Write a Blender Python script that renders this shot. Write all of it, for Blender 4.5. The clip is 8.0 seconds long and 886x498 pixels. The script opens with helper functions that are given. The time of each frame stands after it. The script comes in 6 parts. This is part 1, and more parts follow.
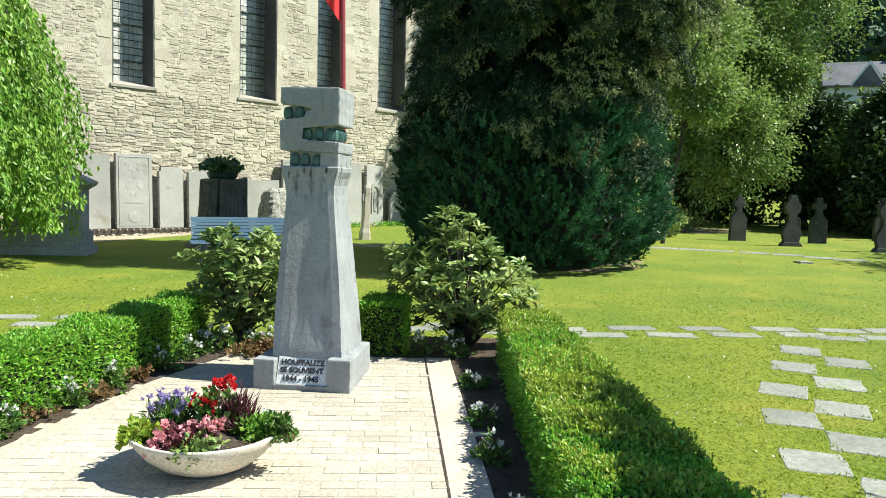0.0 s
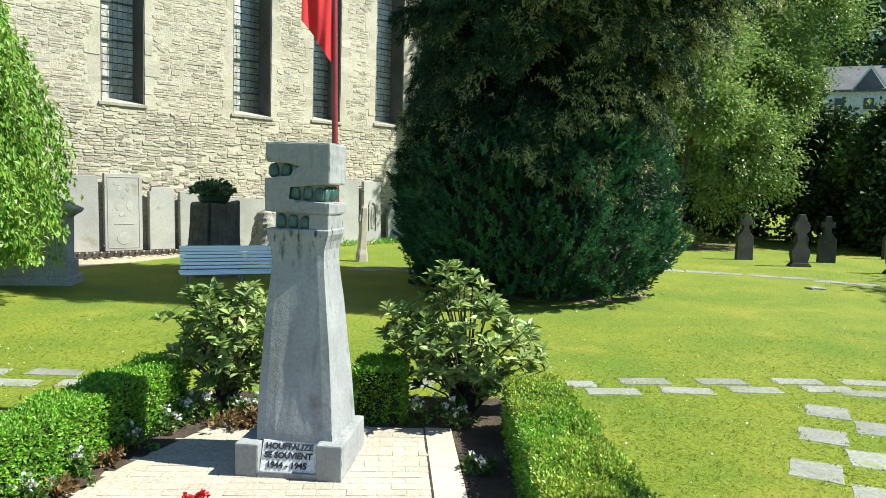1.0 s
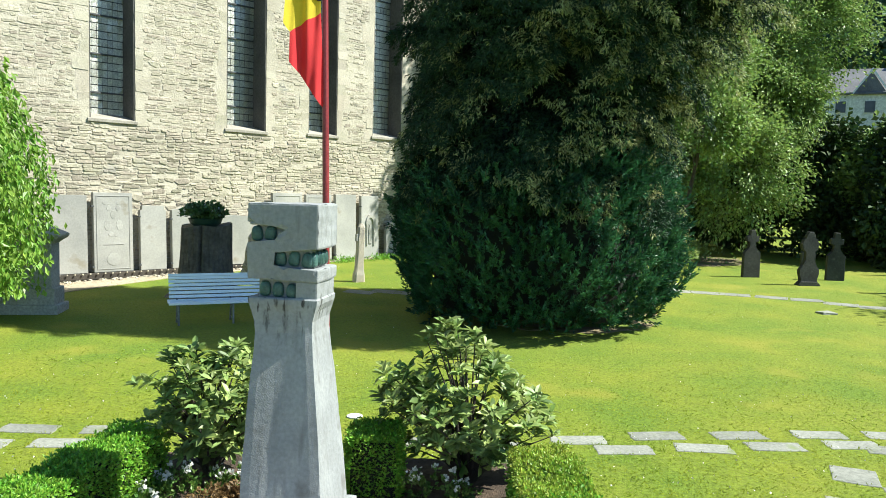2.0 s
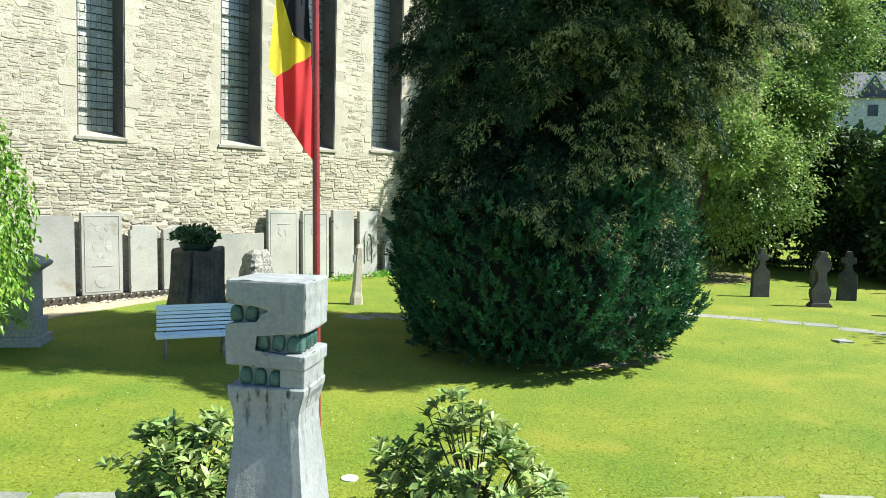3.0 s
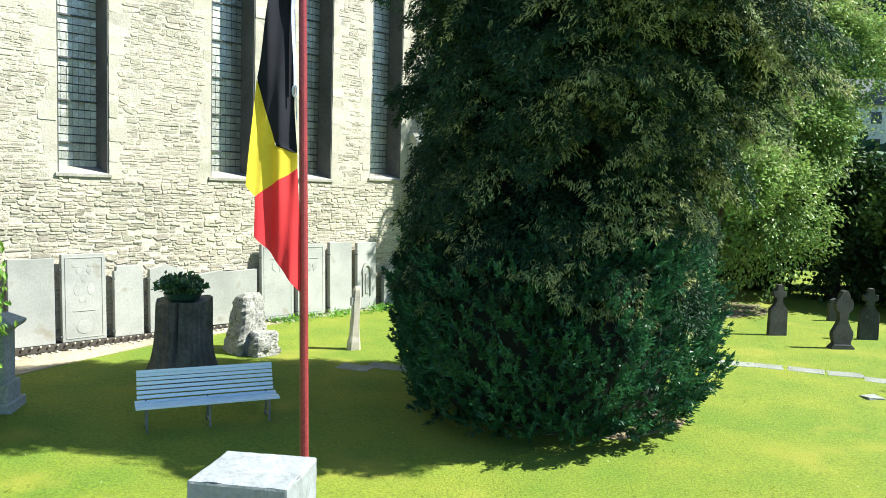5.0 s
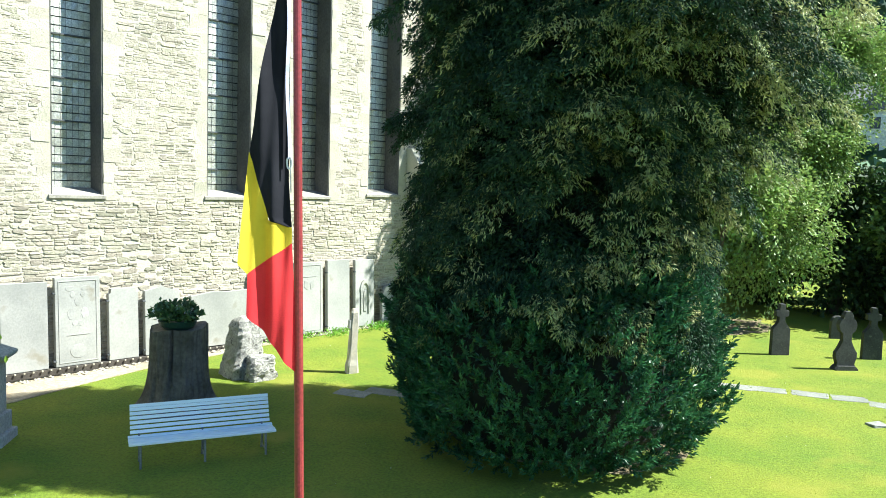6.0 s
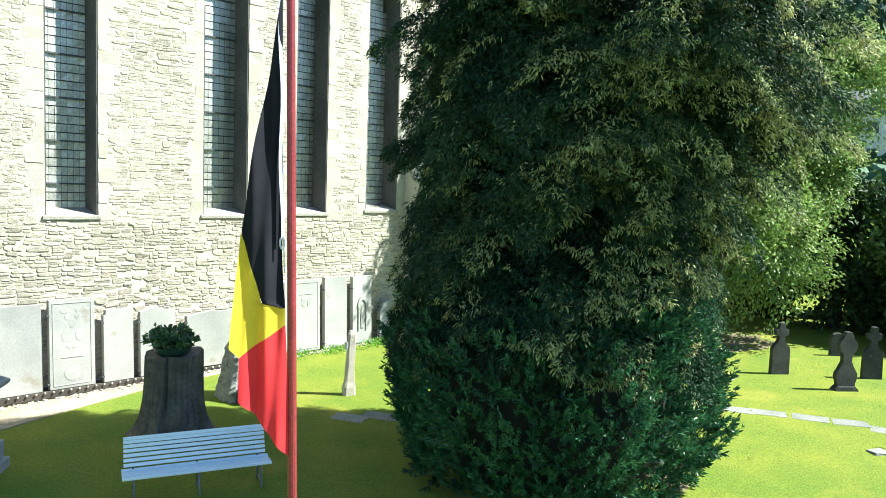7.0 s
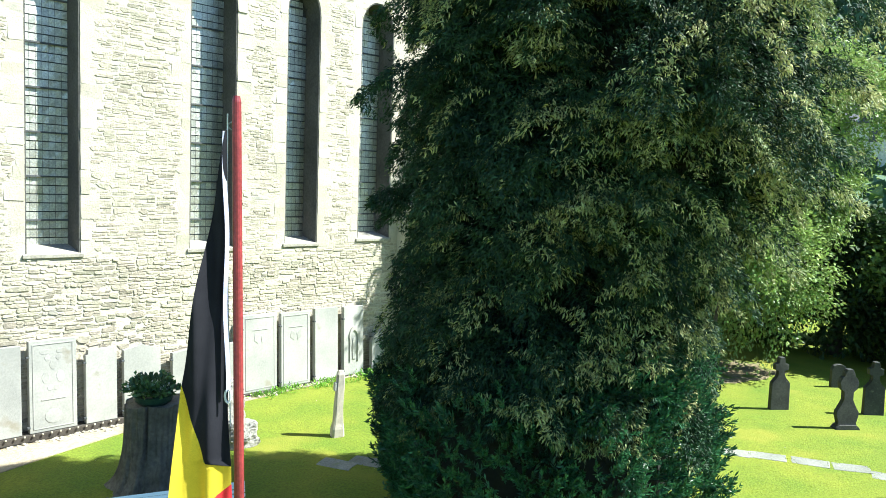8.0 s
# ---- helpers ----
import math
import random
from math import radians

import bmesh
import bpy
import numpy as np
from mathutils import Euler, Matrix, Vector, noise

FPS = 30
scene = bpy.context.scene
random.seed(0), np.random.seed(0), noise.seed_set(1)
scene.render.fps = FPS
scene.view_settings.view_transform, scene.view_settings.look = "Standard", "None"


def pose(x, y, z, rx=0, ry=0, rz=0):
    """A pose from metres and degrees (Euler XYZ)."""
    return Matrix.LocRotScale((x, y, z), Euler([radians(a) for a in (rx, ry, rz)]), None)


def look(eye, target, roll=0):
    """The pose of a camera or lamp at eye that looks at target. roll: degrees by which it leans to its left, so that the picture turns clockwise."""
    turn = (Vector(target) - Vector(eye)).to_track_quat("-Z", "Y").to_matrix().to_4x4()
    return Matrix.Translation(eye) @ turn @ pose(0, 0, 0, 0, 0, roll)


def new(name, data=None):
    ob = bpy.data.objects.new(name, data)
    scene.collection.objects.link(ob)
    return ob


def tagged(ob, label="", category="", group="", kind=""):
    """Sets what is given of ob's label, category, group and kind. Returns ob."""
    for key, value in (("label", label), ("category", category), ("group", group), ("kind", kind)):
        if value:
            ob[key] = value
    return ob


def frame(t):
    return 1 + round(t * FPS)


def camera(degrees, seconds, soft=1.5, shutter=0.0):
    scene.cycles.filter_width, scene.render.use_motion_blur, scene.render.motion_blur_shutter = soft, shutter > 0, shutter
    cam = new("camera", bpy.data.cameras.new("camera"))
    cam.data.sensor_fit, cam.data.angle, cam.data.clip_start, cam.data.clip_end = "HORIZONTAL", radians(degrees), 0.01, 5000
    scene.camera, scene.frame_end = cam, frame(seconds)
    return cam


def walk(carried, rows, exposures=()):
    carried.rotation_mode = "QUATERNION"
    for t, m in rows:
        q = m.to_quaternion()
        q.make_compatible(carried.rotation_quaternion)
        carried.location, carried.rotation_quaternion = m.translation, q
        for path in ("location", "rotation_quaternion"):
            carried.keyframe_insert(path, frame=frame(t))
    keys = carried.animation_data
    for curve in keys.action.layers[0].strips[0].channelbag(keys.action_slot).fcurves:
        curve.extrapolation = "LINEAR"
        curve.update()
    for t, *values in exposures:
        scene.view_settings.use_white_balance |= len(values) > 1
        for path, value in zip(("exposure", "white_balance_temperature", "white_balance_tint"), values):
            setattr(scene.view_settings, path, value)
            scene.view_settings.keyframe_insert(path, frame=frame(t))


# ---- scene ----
cam = camera(60.0, 8.0, soft=0.9)
METRES, EYE, TILT, LEAN, TURN = 5.0, 1.61, -4.5, -1.6, 0.0
ROWS = [
    (0.0, 0.0, 0.0, -0.0, -0.0, 0.0, 0.0),
    (0.5, -0.0027, 0.0581, 0.0523, -0.05, 0.04, 0.01),
    (1.0, -0.0035, 0.1105, 0.1021, -0.11, 0.05, 0.01),
    (1.5, -0.0042, 0.1577, 0.1483, -0.16, 0.04, 0.05),
    (3.0, -0.0092, 0.3282, 0.294, -0.22, -0.01, -0.04),
    (3.5, -0.0173, 0.3859, 0.3392, -0.21, -0.02, -0.05),
    (4.0, -0.0257, 0.4374, 0.386, -0.22, -0.06, -0.03),
    (4.5, -0.025, 0.4798, 0.4295, -0.27, -0.06, -0.08),
    (6.0, -0.0307, 0.5552, 0.5581, -0.49, 0.06, -0.09),
    (6.5, -0.0277, 0.5663, 0.6024, -0.54, 0.01, -0.13),
    (7.0, -0.031, 0.5815, 0.6465, -0.64, 0.04, -0.19),
    (7.5, -0.0294, 0.5991, 0.6818, -0.66, 0.18, -0.22),
    (7.7, -0.0257, 0.6089, 0.6966, -0.65, 0.26, -0.18),
    (7.9, -0.0166, 0.6207, 0.7337, -0.65, 0.26, -0.2),
    (8.0, 0.0062, 0.6567, 0.7929, -0.62, 0.16, -0.26),
]
EXPOSURES = [(0.0, 1.20, 5600, 3.0), (3.0, 1.40, 5480, 3.0), (4.5, 1.52, 5420, 3.0), (6.0, 1.70, 5280, 3.0), (8.0, 1.78, 5280, 3.0)]
walk(cam, [(t, pose(0, 0, EYE, TILT, LEAN, TURN) @ pose(METRES * x, METRES * y, METRES * z, 90 + pitch, roll, yaw)) for t, x, y, z, yaw, pitch, roll in ROWS], EXPOSURES)

# ---- daylight ----
SUN_EL, SUN_TURN = 50.0, 0.0          # height above the horizon; turn of the sun from +x towards +y
world = bpy.data.worlds.new("sky")
scene.world = world
world.use_nodes = True
wn = world.node_tree
sky = wn.nodes.new("ShaderNodeTexSky")
sky.sky_type, sky.sun_disc = "NISHITA", False
sky.air_density, sky.dust_density, sky.ozone_density = 1.0, 0.2, 2.0
sky.sun_elevation, sky.sun_rotation = radians(SUN_EL), radians(90 - SUN_TURN)
wn.links.new(sky.outputs[0], wn.nodes["Background"].inputs[0])
wn.nodes["Background"].inputs[1].default_value = 0.060
sun_data = bpy.data.lights.new("sun", "SUN")
sun_data.energy, sun_data.angle, sun_data.color = 5.0, radians(0.5), (1.0, 0.88, 0.69)
sun = new("sun", sun_data)
_e, _a = radians(SUN_EL), radians(SUN_TURN)
SUN_WAY = Vector((math.cos(_e) * math.cos(_a), math.cos(_e) * math.sin(_a), math.sin(_e)))
sun.matrix_world = look(SUN_WAY * 40, (0, 0, 0))

# ---- materials ----


def material(name, dark, light, rough=0.8, scales=(1.5, 30.0), bump=0.3, bump_size=0.01, rand=0.0, hue=0.0,
             through_light=0.0, metal=0.0, spots=None, spot_size=6.0, spot_cut=0.6, fine=120.0, grain_lo=0.72, gloss=0.5, streaks=None, drips=None):
    """A procedural surface: two tones mixed by a broad and a fine noise, optional stains, fine relief, and a shade of its own for every piece."""
    m = bpy.data.materials.new(name)
    m.use_nodes = True
    nt = m.node_tree
    nd, ln = nt.nodes, nt.links
    bsdf = nd["Principled BSDF"]
    geo = nd.new("ShaderNodeNewGeometry")

    def noise_at(scale, detail=4.0):
        n = nd.new("ShaderNodeTexNoise")
        n.inputs["Scale"].default_value, n.inputs["Detail"].default_value = scale, detail
        ln.new(geo.outputs["Position"], n.inputs["Vector"])
        return n.outputs["Fac"]

    def mix(kind, fac, a, b):
        n = nd.new("ShaderNodeMix")
        n.data_type, n.blend_type = "RGBA", kind
        for sock, v in ((n.inputs[0], fac), (n.inputs[6], a), (n.inputs[7], b)):
            if isinstance(v, (float, int)):
                sock.default_value = v
            elif isinstance(v, tuple):
                sock.default_value = (*v, 1)
            else:
                ln.new(v, sock)
        return n.outputs[2]

    def span(value, lo, hi, a=0.0, b=1.0):
        n = nd.new("ShaderNodeMapRange")
        ln.new(value, n.inputs[0])
        for k, v in enumerate((lo, hi, a, b)):
            n.inputs[k + 1].default_value = v
        return n.outputs[0]

    broad, grain = noise_at(scales[0]), noise_at(scales[1], 6.0)
    col = mix("MIX", span(broad, 0.32, 0.68), dark, light)
    col = mix("MULTIPLY", 1.0, col, mix("MIX", span(grain, 0.3, 0.7), (grain_lo,) * 3, (2 - grain_lo - 0.08,) * 3))
    if spots:
        col = mix("MIX", span(noise_at(spot_size, 5.0), spot_cut, spot_cut + 0.1), col, spots)
    if streaks:
        tall = nd.new("ShaderNodeVectorMath")
        tall.operation = "MULTIPLY"
        tall.inputs[1].default_value = (1.0, 1.0, 0.09)
        ln.new(geo.outputs["Position"], tall.inputs[0])
        n = nd.new("ShaderNodeTexNoise")
        n.inputs["Scale"].default_value, n.inputs["Detail"].default_value = 16.0, 5.0
        ln.new(tall.outputs[0], n.inputs["Vector"])
        col = mix("MIX", span(n.outputs["Fac"], 0.55, 0.72, 0.0, 0.6), col, streaks)
    if drips:
        long = nd.new("ShaderNodeVectorMath")
        long.operation = "MULTIPLY"
        long.inputs[1].default_value = (1.0, 1.0, 0.30)
        ln.new(geo.outputs["Position"], long.inputs[0])
        n = nd.new("ShaderNodeTexNoise")
        n.inputs["Scale"].default_value, n.inputs["Detail"].default_value = 26.0, 4.0
        ln.new(long.outputs[0], n.inputs["Vector"])
        apart = nd.new("ShaderNodeSeparateXYZ")
        ln.new(geo.outputs["Position"], apart.inputs[0])
        reach = nd.new("ShaderNodeMath")
        reach.operation = "MULTIPLY"
        ln.new(span(apart.outputs[2], drips[0], drips[1] - 0.12), reach.inputs[0])
        ln.new(span(apart.outputs[2], drips[1], drips[1] + 0.03, 1.0, 0.0), reach.inputs[1])
        both_ways = nd.new("ShaderNodeMath")
        both_ways.operation = "MULTIPLY"
        ln.new(span(n.outputs["Fac"], 0.56, 0.66), both_ways.inputs[0])
        ln.new(reach.outputs[0], both_ways.inputs[1])
        col = mix("MIX", both_ways.outputs[0], col, (0.045, 0.044, 0.042))
    if rand or hue:
        info = nd.new("ShaderNodeObjectInfo")
        add = nd.new("ShaderNodeMath")
        add.operation = "ADD"
        ln.new(info.outputs["Random"], add.inputs[0])
        ln.new(geo.outputs["Random Per Island"], add.inputs[1])
        fr = nd.new("ShaderNodeMath")
        fr.operation = "FRACT"
        ln.new(add.outputs[0], fr.inputs[0])
        white = nd.new("ShaderNodeTexWhiteNoise")
        white.noise_dimensions = "1D"
        ln.new(fr.outputs[0], white.inputs["W"])
        hsv = nd.new("ShaderNodeHueSaturation")
        ln.new(span(fr.outputs[0], 0, 1, 1 - rand, 1 + rand), hsv.inputs["Value"])
        ln.new(span(white.outputs["Value"], 0, 1, 0.5 - hue, 0.5 + hue), hsv.inputs["Hue"])
        ln.new(col, hsv.inputs["Color"])
        col = hsv.outputs["Color"]
    ln.new(col, bsdf.inputs["Base Color"])
    bsdf.inputs["Roughness"].default_value, bsdf.inputs["Metallic"].default_value, bsdf.inputs["Specular IOR Level"].default_value = rough, metal, gloss
    if bump:
        b = nd.new("ShaderNodeBump")
        b.inputs["Strength"].default_value, b.inputs["Distance"].default_value = bump, bump_size
        both = nd.new("ShaderNodeMath")
        both.operation = "ADD"
        ln.new(grain, both.inputs[0])
        ln.new(noise_at(fine, 3.0), both.inputs[1])
        ln.new(both.outputs[0], b.inputs["Height"])
        ln.new(b.outputs[0], bsdf.inputs["Normal"])
    if through_light:
        tr = nd.new("ShaderNodeBsdfTranslucent")
        ln.new(col, tr.inputs["Color"])
        ms = nd.new("ShaderNodeMixShader")
        ms.inputs[0].default_value = through_light
        ln.new(bsdf.outputs[0], ms.inputs[1])
        ln.new(tr.outputs[0], ms.inputs[2])
        ln.new(ms.outputs[0], nd["Material Output"].inputs["Surface"])
    return m


M = dict(
    lawn=material("lawn", (0.128, 0.198, 0.006), (0.214, 0.246, 0.012), 0.95, (0.8, 26.0), 0.7, 0.03, spots=(0.240, 0.250, 0.020), spot_size=0.55, spot_cut=0.58, grain_lo=0.70),
    blade=material("grass_blade", (0.160, 0.240, 0.008), (0.270, 0.305, 0.018), 0.8, (0.9, 9.0), 0, rand=0.22, hue=0.015, through_light=0.3, gloss=0.2, grain_lo=0.88),
    daisy=material("daisy_petal", (0.75, 0.75, 0.7), (0.8, 0.8, 0.76), 0.7, bump=0),
    earth=material("bare_earth", (0.36, 0.29, 0.19), (0.52, 0.44, 0.31), 0.95, (1.2, 14.0), 0.8, 0.03),
    dry_earth=material("dry_brown_earth", (0.20, 0.16, 0.085), (0.32, 0.26, 0.15), 0.95, (1.2, 14.0), 0.8, 0.03, spots=(0.15, 0.21, 0.02), spot_size=2.2, spot_cut=0.50),
    soil=material("dark_soil", (0.052, 0.036, 0.026), (0.128, 0.088, 0.060), 0.95, (3.0, 25.0), 1.0, 0.03),
    rubble=material("rubble_stone", (0.355, 0.320, 0.250), (0.510, 0.462, 0.362), 0.9, (0.7, 16.0), 0.6, 0.02, rand=0.20, hue=0.018, spots=(0.31, 0.295, 0.265), spot_size=1.6, spot_cut=0.63, fine=40.0),
    mortar=material("lime_mortar", (0.455, 0.418, 0.335), (0.550, 0.508, 0.412), 0.95, (0.8, 9.0), 0.6, 0.02, grain_lo=0.90, fine=30.0),
    ashlar=material("dressed_limestone", (0.440, 0.400, 0.312), (0.535, 0.495, 0.400), 0.85, (1.4, 24.0), 0.6, 0.012, rand=0.09, hue=0.012, spots=(0.39, 0.365, 0.31), spot_size=2.5, spot_cut=0.60, grain_lo=0.88),
    sill=material("weathered_sill", (0.27, 0.25, 0.21), (0.38, 0.355, 0.30), 0.9, (1.4, 24.0), 0.5, 0.01),
    # far darker than the wall stone: the reveals' shade is in this grey
    reveal=material("shade_grey_stone", (0.075, 0.073, 0.068), (0.13, 0.125, 0.115), 0.9, (1.2, 20.0), 0.5, 0.01),
    glass=material("leaded_glass", (0.56, 0.555, 0.485), (0.72, 0.715, 0.635), 0.42, (1.2, 30.0), 0.3, 0.012, rand=0.14, hue=0.008, metal=0.85, gloss=0.8),
    lead=material("lead_came", (0.05, 0.055, 0.06), (0.09, 0.095, 0.10), 0.6, (5, 60), 0.1),
    slab=material("grey_grave_slab", (0.30, 0.30, 0.28), (0.42, 0.41, 0.38), 0.85, (1.1, 25.0), 0.35, 0.008, rand=0.10, spots=(0.27, 0.25, 0.20), spot_size=2.2, spot_cut=0.62, grain_lo=0.88),
    darkstone=material("weathered_grave_stone", (0.034, 0.036, 0.035), (0.070, 0.071, 0.064), 0.9, (3.0, 30.0), 0.5, 0.01, spots=(0.11, 0.11, 0.085), spot_size=9.0, spot_cut=0.64),
    tomb=material("grey_tomb_stone", (0.30, 0.31, 0.30), (0.42, 0.42, 0.40), 0.9, (2.0, 25.0), 0.5, 0.01),
    beam=material("weathered_beam", (0.035, 0.03, 0.025), (0.08, 0.068, 0.055), 0.9, (3, 40), 0.5),
    monument=material("monument_limestone", (0.232, 0.243, 0.248), (0.318, 0.330, 0.334), 0.75, (2.4, 40.0), 0.35, 0.008, spots=(0.18, 0.18, 0.175), spot_size=4.0, spot_cut=0.60, grain_lo=0.84, streaks=(0.15, 0.15, 0.146), drips=(1.35, 1.80)),
    panel=material("carved_panel", (0.70, 0.71, 0.70), (0.80, 0.80, 0.79), 0.7, (4, 50), 0.25, 0.004),
    letter=material("black_letter", (0.02, 0.02, 0.02), (0.04, 0.04, 0.04), 0.6, bump=0),
    cabochon=material("green_bronze", (0.030, 0.075, 0.070), (0.075, 0.145, 0.130), 0.30, (14.0, 60.0), 0.5, 0.008, rand=0.3),
    paver=material("pale_paver", (0.385, 0.342, 0.268), (0.485, 0.434, 0.348), 0.85, (0.8, 40.0), 0.3, 0.004, rand=0.10, hue=0.008, spots=(0.37, 0.335, 0.275), spot_size=1.4, spot_cut=0.6),
    joint=material("paver_joint_sand", (0.36, 0.32, 0.25), (0.44, 0.395, 0.315), 0.95, (3, 60), 0.5),
    flag_stone=material("lawn_flagstone", (0.190, 0.197, 0.165), (0.275, 0.278, 0.240), 0.85, (2.0, 30.0), 0.4, 0.008, rand=0.14, spots=(0.18, 0.21, 0.10), spot_size=3.0, spot_cut=0.60),
    bowl=material("concrete_bowl", (0.55, 0.50, 0.42), (0.66, 0.61, 0.52), 0.8, (4, 60), 0.3, 0.004),
    # white paint; the blue tint stands for sky light on it
    bench=material("white_paint_sky_tint", (0.82, 0.90, 0.94), (0.86, 0.92, 0.95), 0.5, (6, 50), 0, grain_lo=0.96),
    bench_leg=material("grey_steel", (0.16, 0.17, 0.18), (0.24, 0.25, 0.26), 0.5, (8, 60), 0.1, metal=0.5),
    bark=material("bark", (0.055, 0.045, 0.035), (0.12, 0.10, 0.08), 0.95, (3.0, 18.0), 1.0, 0.03),
    stump=material("weathered_stump", (0.150, 0.132, 0.105), (0.290, 0.258, 0.210), 0.9, (3.0, 16.0), 1.0, 0.04, streaks=(0.060, 0.052, 0.044)),
    stump_top=material("sawn_stump_top", (0.16, 0.14, 0.11), (0.26, 0.23, 0.18), 0.9, (5.0, 40.0), 0.5),
    dark_pot=material("dark_green_glaze", (0.015, 0.045, 0.035), (0.03, 0.07, 0.05), 0.4, bump=0),
    pot_leaf=material("bowl_plant_leaf", (0.05, 0.11, 0.04), (0.13, 0.21, 0.08), 0.45, (6.0, 20.0), 0, rand=0.4, hue=0.02, through_light=0.25),
    tufa=material("rough_tufa", (0.40, 0.385, 0.34), (0.60, 0.58, 0.52), 0.95, (5.0, 24.0), 1.0, 0.04, spots=(0.10, 0.095, 0.085), spot_size=14.0, spot_cut=0.60),
    pole=material("red_brown_pole_paint", (0.20, 0.025, 0.03), (0.26, 0.035, 0.04), 0.4, (5, 60), 0.1, 0.003),
    rope=material("white_halyard", (0.7, 0.7, 0.7), (0.8, 0.8, 0.8), 0.8, bump=0),
    flag_black=material("black_cloth", (0.012, 0.012, 0.016), (0.02, 0.02, 0.026), 0.9, (5, 300), 0.2, 0.002, gloss=0.1),
    flag_yellow=material("yellow_cloth", (0.72, 0.55, 0.02), (0.80, 0.62, 0.03), 0.8, (5, 300), 0.2, 0.002, through_light=0.4),
    flag_red=material("red_cloth", (0.70, 0.03, 0.04), (0.78, 0.045, 0.05), 0.8, (5, 300), 0.2, 0.002, through_light=0.4),
    hem=material("white_hem_cloth", (0.50, 0.52, 0.72), (0.58, 0.60, 0.78), 0.8, bump=0, through_light=0.3),
    conifer=material("conifer_leaf", (0.012, 0.034, 0.019), (0.046, 0.088, 0.039), 0.6, (1.4, 9.0), 0, rand=0.5, hue=0.02, through_light=0.2, gloss=0.2),
    # lighter copy of the conifer leaf, standing for sun on the tips
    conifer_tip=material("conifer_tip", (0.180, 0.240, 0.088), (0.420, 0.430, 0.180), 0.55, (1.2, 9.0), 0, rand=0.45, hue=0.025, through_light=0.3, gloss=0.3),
    skirt=material("yew_leaf", (0.013, 0.054, 0.028), (0.075, 0.205, 0.075), 0.36, (1.6, 9.0), 0, rand=0.5, hue=0.02, through_light=0.22, gloss=0.5),
    # darker copy of the conifer leaf; inner shade is in the colour
    shade_needle=material("shade_needle", (0.005, 0.014, 0.010), (0.013, 0.028, 0.018), 0.8, (2.0, 9.0), 0, rand=0.4, hue=0.02, gloss=0.15),
    # near black: shade deep in the foliage, put into the colour
    core=material("shade_core", (0.004, 0.006, 0.004), (0.009, 0.012, 0.007), 0.95, (2, 20), 0.6),
    light_leaf=material("light_tree_leaf", (0.150, 0.245, 0.052), (0.330, 0.430, 0.125), 0.5, (0.6, 9.0), 0, rand=0.45, hue=0.02, through_light=0.25),
    wood_leaf=material("dark_wood_leaf", (0.019, 0.044, 0.012), (0.054, 0.094, 0.022), 0.7, (0.5, 6.0), 0, rand=0.4, hue=0.02, through_light=0.2),
    weep_leaf=material("weeping_leaf", (0.17, 0.31, 0.035), (0.28, 0.43, 0.07), 0.45, (1, 9.0), 0, rand=0.35, hue=0.015, through_light=0.4),
    hedge=material("box_hedge_leaf", (0.150, 0.330, 0.022), (0.260, 0.470, 0.042), 0.45, (1.0, 12.0), 0, rand=0.4, hue=0.02, through_light=0.35),
    hedge_new=material("young_hedge_leaf", (0.230, 0.370, 0.030), (0.390, 0.450, 0.060), 0.45, (1.0, 12.0), 0, rand=0.35, hue=0.025, through_light=0.35),
    rhodo=material("rhododendron_leaf", (0.115, 0.205, 0.040), (0.355, 0.425, 0.140), 0.45, (2.0, 14.0), 0, rand=0.4, hue=0.018, through_light=0.3, gloss=0.4),
    far_leaf=material("far_wood_leaf", (0.035, 0.08, 0.045), (0.07, 0.13, 0.06), 0.8, (0.05, 0.6), 0, rand=0.4, hue=0.02),
    plaster=material("white_plaster", (0.72, 0.72, 0.70), (0.8, 0.8, 0.78), 0.85, (0.4, 5), 0.2),
    slate=material("slate_roof", (0.09, 0.09, 0.10), (0.15, 0.15, 0.16), 0.6, (0.8, 9), 0.4),
    pane=material("dark_pane", (0.03, 0.035, 0.04), (0.05, 0.055, 0.06), 0.12, bump=0),
    red_flower=material("red_petal", (0.55, 0.012, 0.015), (0.70, 0.02, 0.02), 0.6, bump=0, rand=0.25, through_light=0.3),
    pink_flower=material("pink_petal", (0.65, 0.22, 0.26), (0.75, 0.36, 0.38), 0.6, bump=0, rand=0.2, through_light=0.3),
    purple_flower=material("violet_petal", (0.22, 0.17, 0.42), (0.36, 0.30, 0.58), 0.6, bump=0, rand=0.25, through_light=0.3),
    white_flower=material("white_petal", (0.7, 0.7, 0.66), (0.8, 0.8, 0.76), 0.6, bump=0, through_light=0.3),
    orange_flower=material("bronze_leaf", (0.17, 0.10, 0.04), (0.25, 0.17, 0.07), 0.6, bump=0, rand=0.3, through_light=0.3),
    plum_leaf=material("plum_leaf", (0.06, 0.012, 0.02), (0.11, 0.03, 0.04), 0.5, bump=0, rand=0.3, through_light=0.3),
    herb=material("bedding_leaf", (0.06, 0.13, 0.02), (0.15, 0.25, 0.045), 0.45, (4, 20), 0, rand=0.4, hue=0.02, through_light=0.3),
)

# ---- helpers of this scene ----
RNG = np.random.default_rng(7)


def level(y):
    """Height of the lawn: it climbs gently towards the church."""
    return 0.025 * (min(max(y, -4.0), 30.0) - 5.9)


